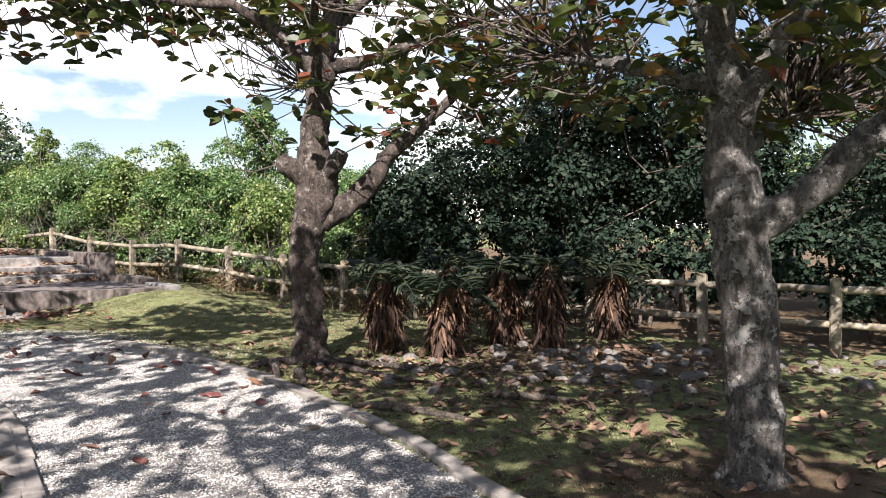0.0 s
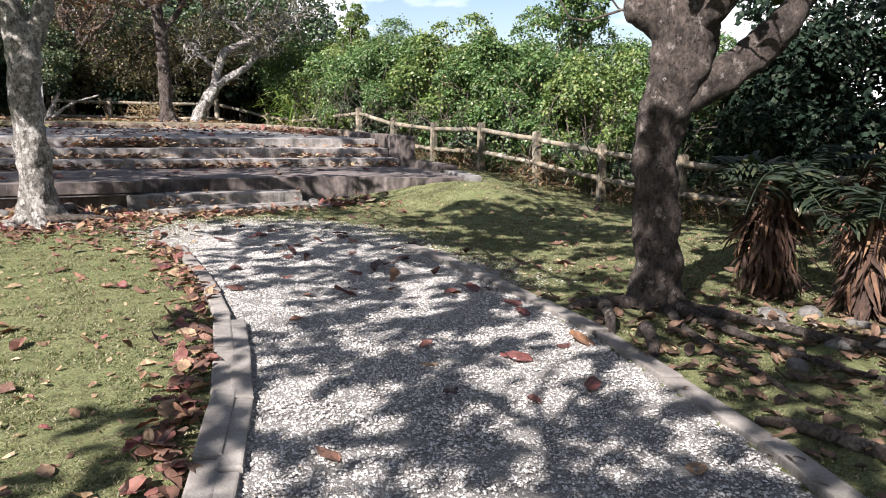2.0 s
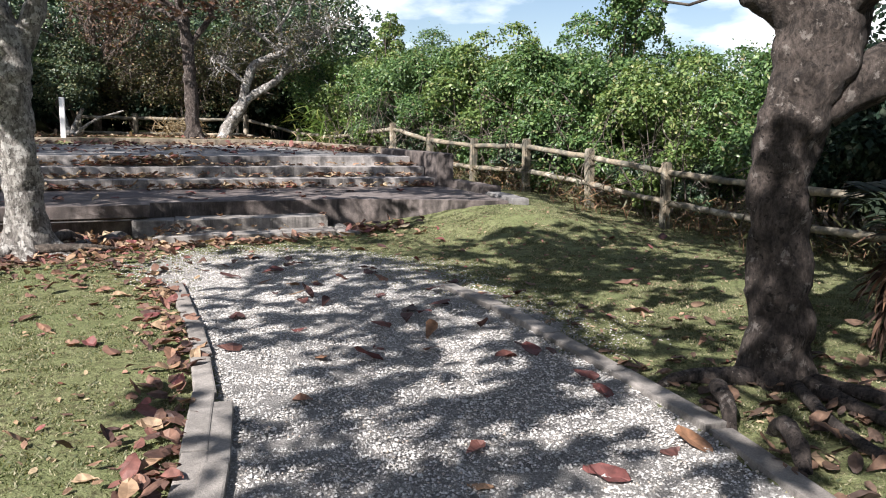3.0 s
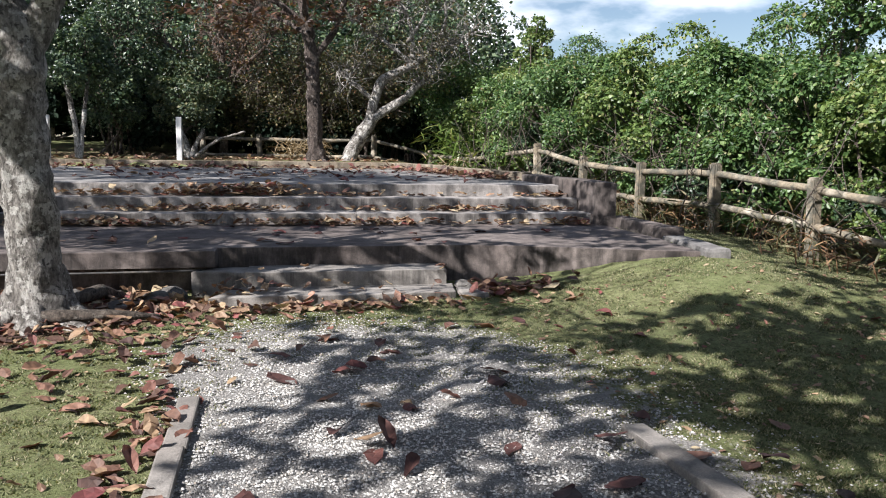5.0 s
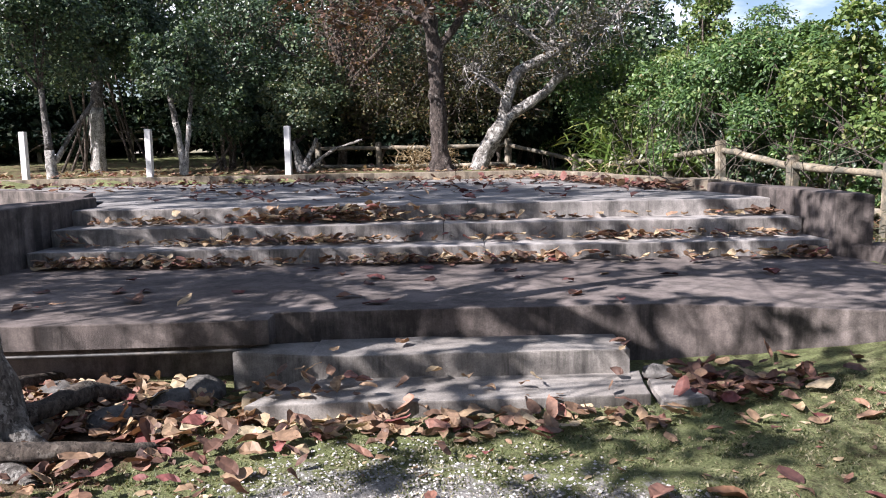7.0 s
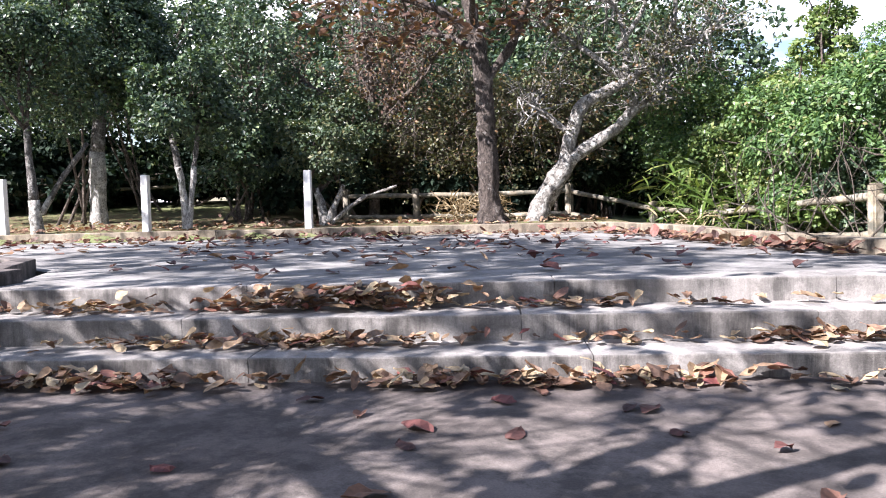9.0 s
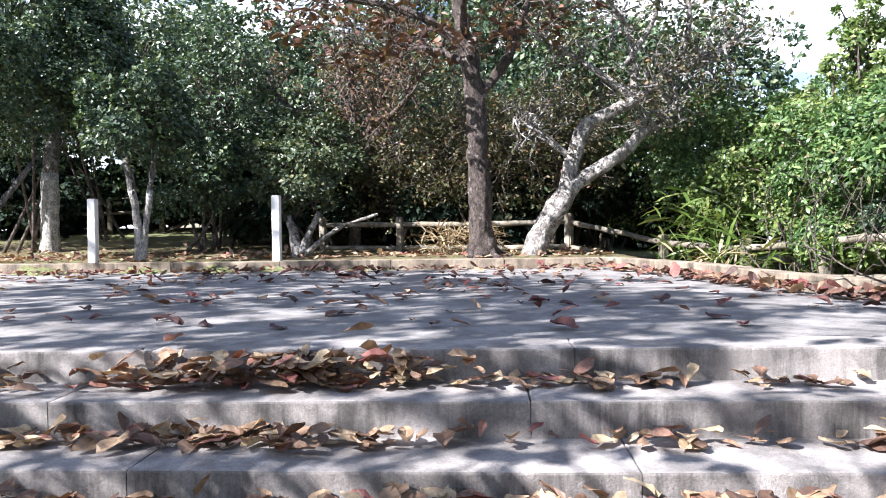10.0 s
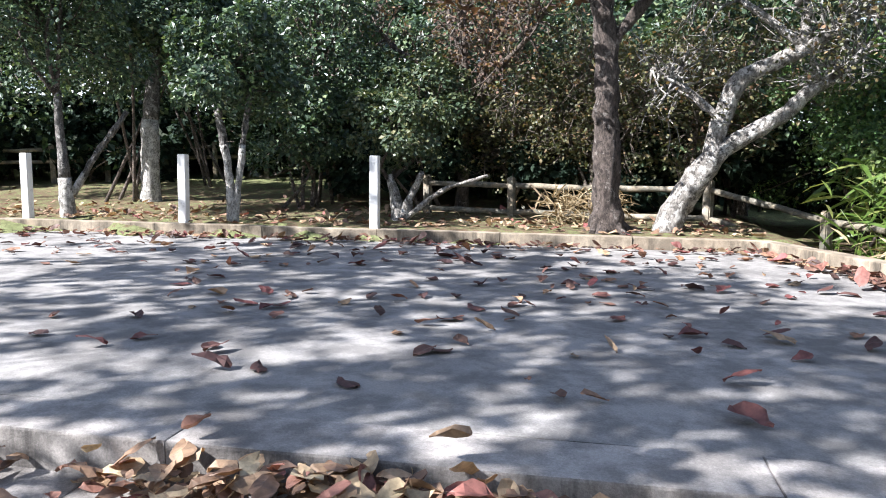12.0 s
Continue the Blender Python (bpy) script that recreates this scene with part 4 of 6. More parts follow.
twiggy_tree("leaning_tree", "leaning pale tree with a forked trunk and bare twigs",
            [(-15.46, 20.88, 0.98, 0.21), (-15.40, 20.93, 1.25, 0.19), (-15.28, 21.03, 1.56, 0.175), (-15.09, 21.18, 1.93, 0.165), (-14.95, 21.28, 2.16, 0.14)],
            [[(-15.05, 21.21, 2.0, 0.14), (-14.97, 21.28, 2.5, 0.12), (-14.83, 21.37, 2.95, 0.115), (-14.57, 21.55, 3.18, 0.10), (-14.17, 21.8, 3.39, 0.085), (-13.78, 22.03, 3.72, 0.065), (-13.26, 22.3, 3.9, 0.05), (-12.82, 22.51, 4.31, 0.025)],
             [(-15.0, 21.25, 2.1, 0.12), (-14.64, 21.5, 2.37, 0.105), (-14.34, 21.7, 2.6, 0.095), (-14.11, 21.84, 2.87, 0.085), (-13.85, 21.99, 3.05, 0.065), (-13.62, 22.1, 3.34, 0.05)],
             [(-14.2, 21.78, 3.38, 0.07), (-14.2, 21.78, 4.0, 0.055), (-14.3, 21.73, 4.49, 0.045), (-14.56, 21.56, 5.0, 0.025)],
             [(-13.7, 22.07, 3.75, 0.05), (-13.5, 22.15, 4.4, 0.04), (-13.5, 22.1, 5.1, 0.02)],
             [(-14.3, 21.7, 3.9, 0.045), (-13.9, 21.9, 4.6, 0.035), (-13.9, 21.9, 5.3, 0.02)],
             [(-14.95, 21.29, 2.5, 0.05), (-15.3, 21.0, 2.9, 0.045), (-15.66, 20.72, 3.19, 0.03)],
             [(-14.2, 21.8, 3.4, 0.06), (-14.7, 21.4, 3.9, 0.045), (-15.3, 21.0, 4.4, 0.03)]],
            MAT_BARK_PALE, MAT_OLIVE, 41, 250, 1.0, 6, 0.062, 0.6, 0.62)
for base, fan, label, mat, seed, twigs, leaves in (
        ((-20.7, 21.4, 0.95), [(-1.9, -0.9, 3.9), (-0.9, 0.2, 4.6), (0.3, -0.4, 5.0), (1.3, 0.4, 4.3), (2.2, 0.2, 3.7), (0.6, 0.9, 4.7)], "bare-branched tree holding a few dry reddish leaves", MAT_DRY_CROWN, 42, 230, 4),
        ((-18.5, 22.6, 0.95), [(-1.2, -0.4, 2.3), (-0.6, 0.3, 2.9), (0.1, -0.2, 3.1), (0.8, 0.2, 2.8), (1.4, -0.1, 2.2), (-1.5, 0.5, 1.6)], "twiggy olive scrub with many thin grey stems", MAT_OLIVE, 43, 300, 9),
        ((-19.9, 22.0, 0.95), [(-1.0, -0.3, 1.9), (-0.4, 0.3, 2.4), (0.4, -0.3, 2.5), (1.0, 0.2, 2.0)], "twiggy olive scrub with many thin grey stems", MAT_OLIVE, 44, 220, 9),
        ((-16.9, 23.2, 0.95), [(-1.0, -0.3, 2.4), (-0.3, 0.3, 3.0), (0.5, -0.3, 3.2), (1.2, 0.2, 2.6)], "twiggy olive scrub with many thin grey stems", MAT_OLIVE, 45, 240, 9)):
    bx, by, bz = base
    tall = max(z for _, _, z in fan)
    fork = bz + tall * (0.34 if mat == MAT_DRY_CROWN else 0.12)
    width = 0.11 if mat == MAT_DRY_CROWN else 0.05
    twiggy_tree("bare_tree" if mat == MAT_DRY_CROWN else "twiggy_scrub", label, [(bx, by, bz - 0.1, width * 1.4), (bx + 0.05, by, (bz + fork) / 2, width), (bx, by + 0.05, fork + 0.1, width * 0.9)],
                [[(bx, by + 0.03, fork, width * 0.7), (bx + dx * 0.35, by + dy * 0.35 + 0.1, fork + (bz + dz - fork) * 0.45, width * 0.55), (bx + dx * 0.75, by + dy * 0.8, fork + (bz + dz - fork) * 0.72, width * 0.38), (bx + dx, by + dy, bz + dz, width * 0.16)] for dx, dy, dz in fan],
                MAT_TWIG if mat == MAT_DRY_CROWN else MAT_LOG, mat, seed, twigs, 1.0, leaves, 0.08, 0.5, 0.3)



# ---- shrubs and leafy trees ----
def leafy(name, label, category, centre, radii, count, mat, seed, leaf=0.09, clumps=26, stems=None, shape=None, group="", bark=None, base_z=None, sag=0.0, stem_count=5, tight=False, lumpy=False):
    """Shrub or tree crown made of leafy clumps round branching stems."""
    rng = np.random.default_rng(seed)
    plant = thing(name, label, category, group)
    c, r = np.array(centre, float), np.array(radii, float)
    dirs = unit(rng.normal(0, 1, (clumps, 3)))
    dirs[:, 2] = np.where(dirs[:, 2] < -0.55, -dirs[:, 2], dirs[:, 2])
    rad = rng.uniform(0.4, 1.05, (clumps, 1)) * np.where(rng.random((clumps, 1)) < 0.2, 1.22, 1.0)
    if tight:
        rad = rng.uniform(0.55, 0.95, (clumps, 1))
    if lumpy:
        rad = rng.uniform(0.6, 1.12, (clumps, 1))
    cc = c + dirs * rad * r
    cr = (rng.uniform(0.18, 0.38, clumps) if tight else rng.uniform(0.13, 0.40, clumps) ** 1.15 if lumpy else rng.uniform(0.10, 0.32, clumps)) * r.mean()
    which = rng.choice(clumps, count, p=cr ** 2 / (cr ** 2).sum())
    out = unit(rng.normal(0, 1, (count, 3)) + dirs[which] * 0.9 + np.array([0, 0, 0.25]))
    depth = rng.uniform(0.45, 1.0, (count, 1)) ** 0.5
    pos = cc[which] + out * depth * cr[which][:, None] * np.array([1, 1, 0.85])
    core = rng.random(count) < 0.16
    pos[core] = c + unit(rng.normal(0, 1, (core.sum(), 3))) * rng.uniform(0.2, 0.78, (core.sum(), 1)) * r
    # stray sprays break the outline
    stray = rng.random(count) < (0.04 if tight else 0.07)
    pos[stray] += unit(out[stray] + np.array([0, 0, 0.5])) * rng.uniform(0.03, 0.12, (stray.sum(), 1)) * r.mean()
    floor_z = ground_z(pos[:, 0], pos[:, 1]) + 0.05
    pos[:, 2] = np.maximum(pos[:, 2], floor_z + rng.random(count) * 0.2)
    leaf_dir = out + np.array([0, 0, -sag])
    me = leaf_cloud("crown", pos, out + np.array([0, 0, 0.5]), leaf * rng.uniform(0.55, 1.35, count), shape or (DIAMOND_V, DIAMOND_F), mat, rng, 0.65, along=leaf_dir + rng.normal(0, 0.6, (count, 3)))
    t = Tubes()
    foot = [(c[0], c[1])] if stems is None else stems
    for k in range(stem_count):
        fx, fy = foot[k % len(foot)][:2]
        if stems is None:
            fx, fy = fx + rng.normal(0, 0.2), fy + rng.normal(0, 0.2)
        z0 = float(ground_z(fx, fy)) - 0.05 if base_z is None else base_z
        e = cc[rng.integers(clumps)]
        m = np.array([fx, fy, z0]) * 0.5 + e * 0.5 + rng.normal(0, 0.15, 3)
        pts = smooth_line([(fx, fy, z0), m, e], 4)
        t.add(pts, np.linspace(0.04, 0.012, len(pts)), 6, 0.05, rng)
    for k in range(clumps):
        s = c + (cc[k] - c) * 0.2
        t.add(np.array([s, (s + cc[k]) / 2 + rng.normal(0, 0.08, 3), cc[k] + (cc[k] - s) * 0.25]), (0.02, 0.014, 0.005), 5)
    tagged(child("stem", t.mesh("stem", bark or MAT_TWIG), plant), kind="stuff")
    child("crown", me, plant)
    return plant


HEDGE = [(-14.3, 24.6, 2.2, 4.2), (-12.3, 23.4, 1.7, 3.7), (-10.8, 22.2, 1.6, 3.6), (-9.3, 21.2, 1.5, 3.45), (-7.9, 20.4, 1.5, 3.3), (-6.3, 19.6, 1.5, 3.15), (-4.8, 18.7, 1.5, 2.95), (-3.2, 17.8, 1.6, 2.85), (-1.6, 16.8, 1.6, 2.7),
         (-11.6, 25.6, 2.3, 4.3), (-8.6, 23.6, 2.1, 4.2), (-5.6, 22.6, 2.0, 4.3), (-2.6, 21.4, 2.2, 3.6)]
KINDS = [(MAT_HEDGE, 0.075, 24000, 80, (DIAMOND_V, DIAMOND_F)), (MAT_HEDGE_LIGHT, 0.085, 14000, 60, (OVAL_V, OVAL_F)), (MAT_HEDGE, 0.085, 20000, 64, (NARROW_V * np.array([2.0, 1, 1]), OVAL_F)), (MAT_HEDGE_LIGHT, 0.075, 19000, 80, (DIAMOND_V, DIAMOND_F))]
for i, (x, y, r, top) in enumerate(HEDGE):
    z = float(ground_z(x, y))
    zc = z + (top - z) * 0.42
    mat, leaf, count, clumps, shape = KINDS[(i * 7 + i // 3) % 4]
    leafy("shrub", "dense sunlit green shrub overhanging the fence", "shrub", (x, y, zc), (r * 0.88, r * 0.88, (top - z) * 0.42), count, mat, 100 + i, leaf, clumps * 3 // 5, shape=shape, group="hedge behind the fence", lumpy=True)
for i in range(13):
    s = (i + 0.5) / 13
    x, y = -11.8 + 11.0 * s, 21.6 - 6.6 * s
    nv = np.random.default_rng(960 + i)
    t = Tubes()
    for k in range(9):
        p = np.array([x + nv.normal(0, 0.5), y + nv.normal(0, 0.3), float(ground_z(x, y)) - 0.03])
        pts = [p]
        d = unit(np.array([nv.normal(0, 0.35), nv.normal(-0.15, 0.25), 1.0]))
        for j in range(6):
            d = unit(d + nv.normal(0, 0.35, 3) + np.array([0, 0, 0.1]))
            pts.append(pts[-1] + d * nv.uniform(0.2, 0.42))
        line = smooth_line(pts, 3)
        t.add(line, np.linspace(nv.uniform(0.008, 0.016), 0.004, len(line)), 5)
        for j in (8, 11, 14):
            e = unit(nv.normal(0, 1, 3) + np.array([0, -0.4, 0.3]))
            t.add(np.array([line[j], line[j] + e * 0.2, line[j] + e * 0.42 + nv.normal(0, 0.06, 3)]), (0.007, 0.005, 0.003), 4)
    tagged(child("vine", t.mesh("vine", MAT_LOG)), "bare grey climbing stems tangled in the hedge", "vine", "vines in the hedge")
for i in range(16):
    s = i / 15
    x, y = -11.5 + 11.5 * s, 21.9 - 7.0 * s
    rr_ = random.Random(800 + i)
    x, y = x + rr_.uniform(-0.3, 0.3), y + rr_.uniform(-0.2, 0.3)
    mat, leaf, count, clumps, shape = KINDS[rr_.randrange(4)]
    mat = MAT_DARK_LEAF if i % 5 in (0, 2, 3) else mat
    h = rr_.uniform(0.6, 1.15)
    leafy("bramble", "low leafy bramble pressing through the fence rails", "shrub", (x, y, float(ground_z(x, y)) + h * 0.75), (0.62, 0.55, h * 0.6), count // 5, mat, 850 + i, leaf, 18, shape=shape, group="brambles along the fence", stem_count=4)
# low shrubs whose leaf colour carries painted shade
for i, (x, y, h) in enumerate([(1.6, 13.2, 1.2), (3.0, 12.4, 1.1), (4.4, 11.4, 1.2), (5.8, 10.4, 1.1), (7.2, 9.6, 1.2), (0.2, 14.0, 1.2), (8.6, 8.6, 1.2)]):
    leafy("dark_shrub", "low shrub behind the fence, shade painted into its leaf colour", "shrub", (x, y, h * 0.7), (1.0, 0.9, h * 0.6), 5000, MAT_SHADE_LEAF, 880 + i, 0.1, 24, group="low shrubs behind the fence")
leafy("tall_shrub", "tall leafy tree standing above the hedge", "tree", (-4.9, 21.3, 3.9), (0.9, 0.9, 1.0), 6500, MAT_HEDGE, 130, 0.09, 24)
leafy("tall_shrub", "slim leafy shrub top rising above the hedge", "shrub", (-11.4, 22.6, 3.45), (0.38, 0.38, 0.85), 3200, MAT_HEDGE_LIGHT, 131, 0.075, 22, lumpy=True)
# m = 0: shaded leaf colour, darkened in place of cast shade; m = 1: hedge leaf
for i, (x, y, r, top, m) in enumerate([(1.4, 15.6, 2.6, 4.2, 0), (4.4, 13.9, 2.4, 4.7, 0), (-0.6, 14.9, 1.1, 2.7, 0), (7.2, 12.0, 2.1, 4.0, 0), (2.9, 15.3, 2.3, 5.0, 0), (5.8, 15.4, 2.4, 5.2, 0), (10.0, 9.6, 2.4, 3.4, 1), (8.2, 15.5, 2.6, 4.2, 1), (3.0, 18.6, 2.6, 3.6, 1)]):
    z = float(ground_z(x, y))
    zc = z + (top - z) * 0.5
    leafy("shrub", "drooping shrub with the shade painted into its dark leaf colour" if m == 0 else "sunlit green shrub beyond the fence", "shrub", (x, y, zc), (r * 0.85, r * 0.85, (top - z) * 0.42), 19000 if m == 0 else 14000, MAT_SHADE_LEAF if m == 0 else MAT_HEDGE, 140 + i, 0.1 if m == 0 else 0.105, 50, group="shrubs by the palms")


def stem_tree(label, stems, centre, radii, count, mat, bark, seed, leaf=0.075, paint=2.2):
    tree = leafy("leafy_tree", label, "tree", centre, radii, count, mat, seed, leaf, 30, stems=[stems[0][-1][:2]], base_z=stems[0][-1][2] - 0.1, stem_count=3, group="small trees behind the platform", bark=MAT_BARK_DARK, tight=True)
    rng = np.random.default_rng(seed)
    for line in stems:
        ll = smooth_line(line, 8)
        low = ll[ll[:, 2] <= paint]
        high = ll[ll[:, 2] >= paint - 0.15]
        for name, piece, mat in (("trunk", low, bark), ("upper_trunk", high, MAT_BARK_GREY)):
            if len(piece) > 1:
                t = Tubes()
                t.add(piece[:, :3], piece[:, 3] * (1 if name == "trunk" else 0.94), 10, 0.05, rng)
                child(name, t.mesh(name, mat, 0.02), tree)
    return tree


stem_tree("small dark-leaved tree with two slim pale stems", [[(-19.86, 16.57, 0.95, 0.085), (-19.88, 16.53, 1.81, 0.06), (-19.91, 16.45, 2.38, 0.065), (-19.93, 16.36, 3.0, 0.05)], [(-19.84, 16.58, 0.95, 0.06), (-19.81, 16.71, 2.06, 0.05), (-19.76, 16.85, 3.0, 0.05)]],
          (-19.85, 16.6, 3.2), (0.92, 0.92, 0.92), 9000, MAT_DARK_LEAF, MAT_BARK_WHITE, 51, 0.085)
stem_tree("dark-leaved tree with a stout white trunk", [[(-24.2, 16.5, 0.8, 0.24), (-24.19, 16.52, 1.5, 0.18), (-24.17, 16.55, 2.7, 0.165), (-24.1, 16.7, 4.2, 0.10)]],
          (-23.9, 16.95, 4.5), (1.35, 1.35, 1.6), 18000, MAT_DARK_LEAF, MAT_BARK_WHITE, 52, 0.085, 2.75)
stem_tree("dark-leaved tree with a low forked pale trunk", [[(-22.05, 14.72, 0.9, 0.13), (-22.06, 14.68, 1.78, 0.09), (-22.07, 14.64, 3.0, 0.06)], [(-22.04, 14.79, 1.4, 0.06), (-21.96, 15.16, 2.05, 0.055), (-21.82, 15.6, 2.7, 0.045)]],
          (-22.2, 14.7, 3.8), (1.4, 1.4, 1.45), 15000, MAT_DARK_LEAF, MAT_BARK_WHITE, 53, 0.08, 1.75)
stem_tree("low bushy tree on a short pale stump beside a post", [[(-18.92, 18.83, 0.9, 0.13), (-18.95, 18.86, 1.25, 0.10), (-19.1, 18.8, 1.75, 0.05)], [(-18.86, 18.88, 0.9, 0.10), (-18.8, 18.95, 1.3, 0.07), (-18.6, 19.1, 1.8, 0.04)], [(-18.9, 18.85, 1.0, 0.05), (-18.4, 19.3, 1.5, 0.035), (-17.9, 19.8, 1.75, 0.02)]],
          (-19.1, 18.95, 2.35), (0.85, 0.85, 0.75), 6000, MAT_FRESH_LEAF, MAT_BARK_PALE, 54, 0.085)
for i, (x, y, z, r, rz, m) in enumerate([(-20.6, 20.5, 2.5, 1.0, 1.5, 1), (-21.5, 18.5, 2.35, 0.95, 1.15, 0), (-21.9, 19.1, 3.6, 1.2, 2.1, 0), (-23.6, 22.6, 3.4, 1.7, 2.2, 0), (-25.8, 21.8, 4.4, 2.0, 2.6, 0), (-26.6, 18.6, 4.6, 2.1, 3.0, 0), (-32.2, 17.8, 4.8, 2.4, 3.0, 0), (-31.6, 14.8, 4.6, 2.6, 3.0, 0),
                                         (-33.2, 12.0, 4.8, 2.8, 3.2, 0), (-26.6, 13.2, 5.2, 1.9, 2.0, 0), (-20.4, 24.4, 3.3, 1.8, 2.4, 0), (-17.4, 25.0, 3.2, 1.8, 2.5, 0), (-15.2, 25.6, 3.3, 1.9, 2.5, 0), (-18.8, 27.5, 3.4, 2.2, 2.4, 0), (-24.6, 16.0, 5.0, 1.7, 2.2, 0)]):
    leafy("dark_shrub", "dense dark green rounded evergreen" if m == 0 else "small rounded evergreen with yellow-green new leaves", "shrub", (x, y, z), (r, r, rz), (6000 if r < 1.1 else 10000 if r < 1.4 else 7500), MAT_DARK_LEAF if m == 0 else MAT_FRESH_LEAF, 200 + i, 0.09 if r < 1.4 else 0.13, 44, group="evergreens behind the platform", tight=True)

for i, (x, y, z, r, rz) in enumerate([(-36, 9, 4.2, 3.2, 3.0), (-35, 15, 4.8, 3.4, 4.0), (-33, 20, 4.8, 3.4, 4.0), (-30.5, 23.5, 4.4, 3.2, 3.4), (-27.0, 26, 5.0, 3.0, 4.2), (-23.0, 27.5, 5.0, 2.8, 4.4), (-19.8, 29.5, 4.2, 2.7, 2.7), (-25.0, 30.5, 6.0, 3.4, 4.6), (-37, 4, 4.6, 3.4, 3.6)]):
    leafy("woodland_tree", "dark woodland foliage closing the park", "tree", (x, y, z), (r, r, rz), 11000, MAT_DARK_LEAF, 260 + i, 0.2, 60, group="woods behind the park")
# added filler: near-black leaves stand for the deep shade beneath the crowns
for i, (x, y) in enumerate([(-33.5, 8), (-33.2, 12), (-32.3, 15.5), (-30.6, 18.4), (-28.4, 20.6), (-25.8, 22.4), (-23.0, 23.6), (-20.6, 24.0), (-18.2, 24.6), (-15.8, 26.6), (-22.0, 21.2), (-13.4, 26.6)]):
    leafy("undergrowth", "added undergrowth, painted dark to stand for the shade beneath the trees", "shrub", (x, y, float(ground_z(x, y)) + 0.9), (1.9, 1.9, 0.9), 6000, MAT_SHADE_LEAF, 280 + i, 0.2, 36, group="undergrowth beneath the woods")
# outer ring of the same filler, blocking low sky with shade-coloured leaves
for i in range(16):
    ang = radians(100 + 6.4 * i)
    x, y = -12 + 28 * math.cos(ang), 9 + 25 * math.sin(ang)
    leafy("undergrowth", "added undergrowth, painted dark to stand for the shade beneath the trees", "shrub", (x, y, float(ground_z(x, y)) + 0.9), (3.0, 3.0, 1.0), 5000, MAT_SHADE_LEAF, 420 + i, 0.34, 36, group="undergrowth beneath the woods")
# trees that close the park behind the walker
for i, (x, y) in enumerate([(12, 2), (11, -5), (7, -10), (1, -12), (-6, -11), (-13, -8), (-19, -3), (-24, 2), (-28, 6), (13, 8)]):
    leafy("woodland_tree", "dark woodland foliage closing the park", "tree", (x, y, 3.0), (2.8, 2.8, 2.2), 3000, MAT_DARK_LEAF, 320 + i, 0.3, 40, group="woods behind the park")
# more added filler, its shade put into the leaf colour
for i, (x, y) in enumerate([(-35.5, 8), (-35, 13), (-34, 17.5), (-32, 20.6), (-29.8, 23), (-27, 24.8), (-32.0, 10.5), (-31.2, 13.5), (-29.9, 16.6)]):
    leafy("undergrowth", "added undergrowth, painted dark to stand for the shade beneath the trees", "shrub", (x, y, float(ground_z(x, y)) + 0.7), (2.0, 2.0, 0.75), 6000, MAT_SHADE_LEAF, 380 + i, 0.22, 36, group="undergrowth beneath the woods")


# ---- white posts ----
def white_post(x, y, z, seed):
    post = thing("white_post", "square white painted post behind the platform kerb", "post", "white posts", (x, y, z))
    r = random.Random(seed)
    bm = bmesh.new()
    bmesh.ops.create_cube(bm, size=1)
    bmesh.ops.scale(bm, vec=(0.12, 0.12, 1.10), verts=bm.verts)
    bmesh.ops.translate(bm, vec=(0, 0, 0.37), verts=bm.verts)
    bmesh.ops.bevel(bm, geom=list(bm.edges), offset=0.008, segments=2, affect="EDGES")
    part("shaft", bm, MAT_WHITE, post)
    post.matrix_basis = pose(x, y, z, r.uniform(-0.7, 0.7), r.uniform(-0.7, 0.7), 44)


for k, (a, b) in enumerate(((-2.57, 10.78), (-5.42, 10.82), (-8.02, 10.86), (-10.8, 10.9))):
    x, y = stage(a, b)
    white_post(x, y, 1.11, k)


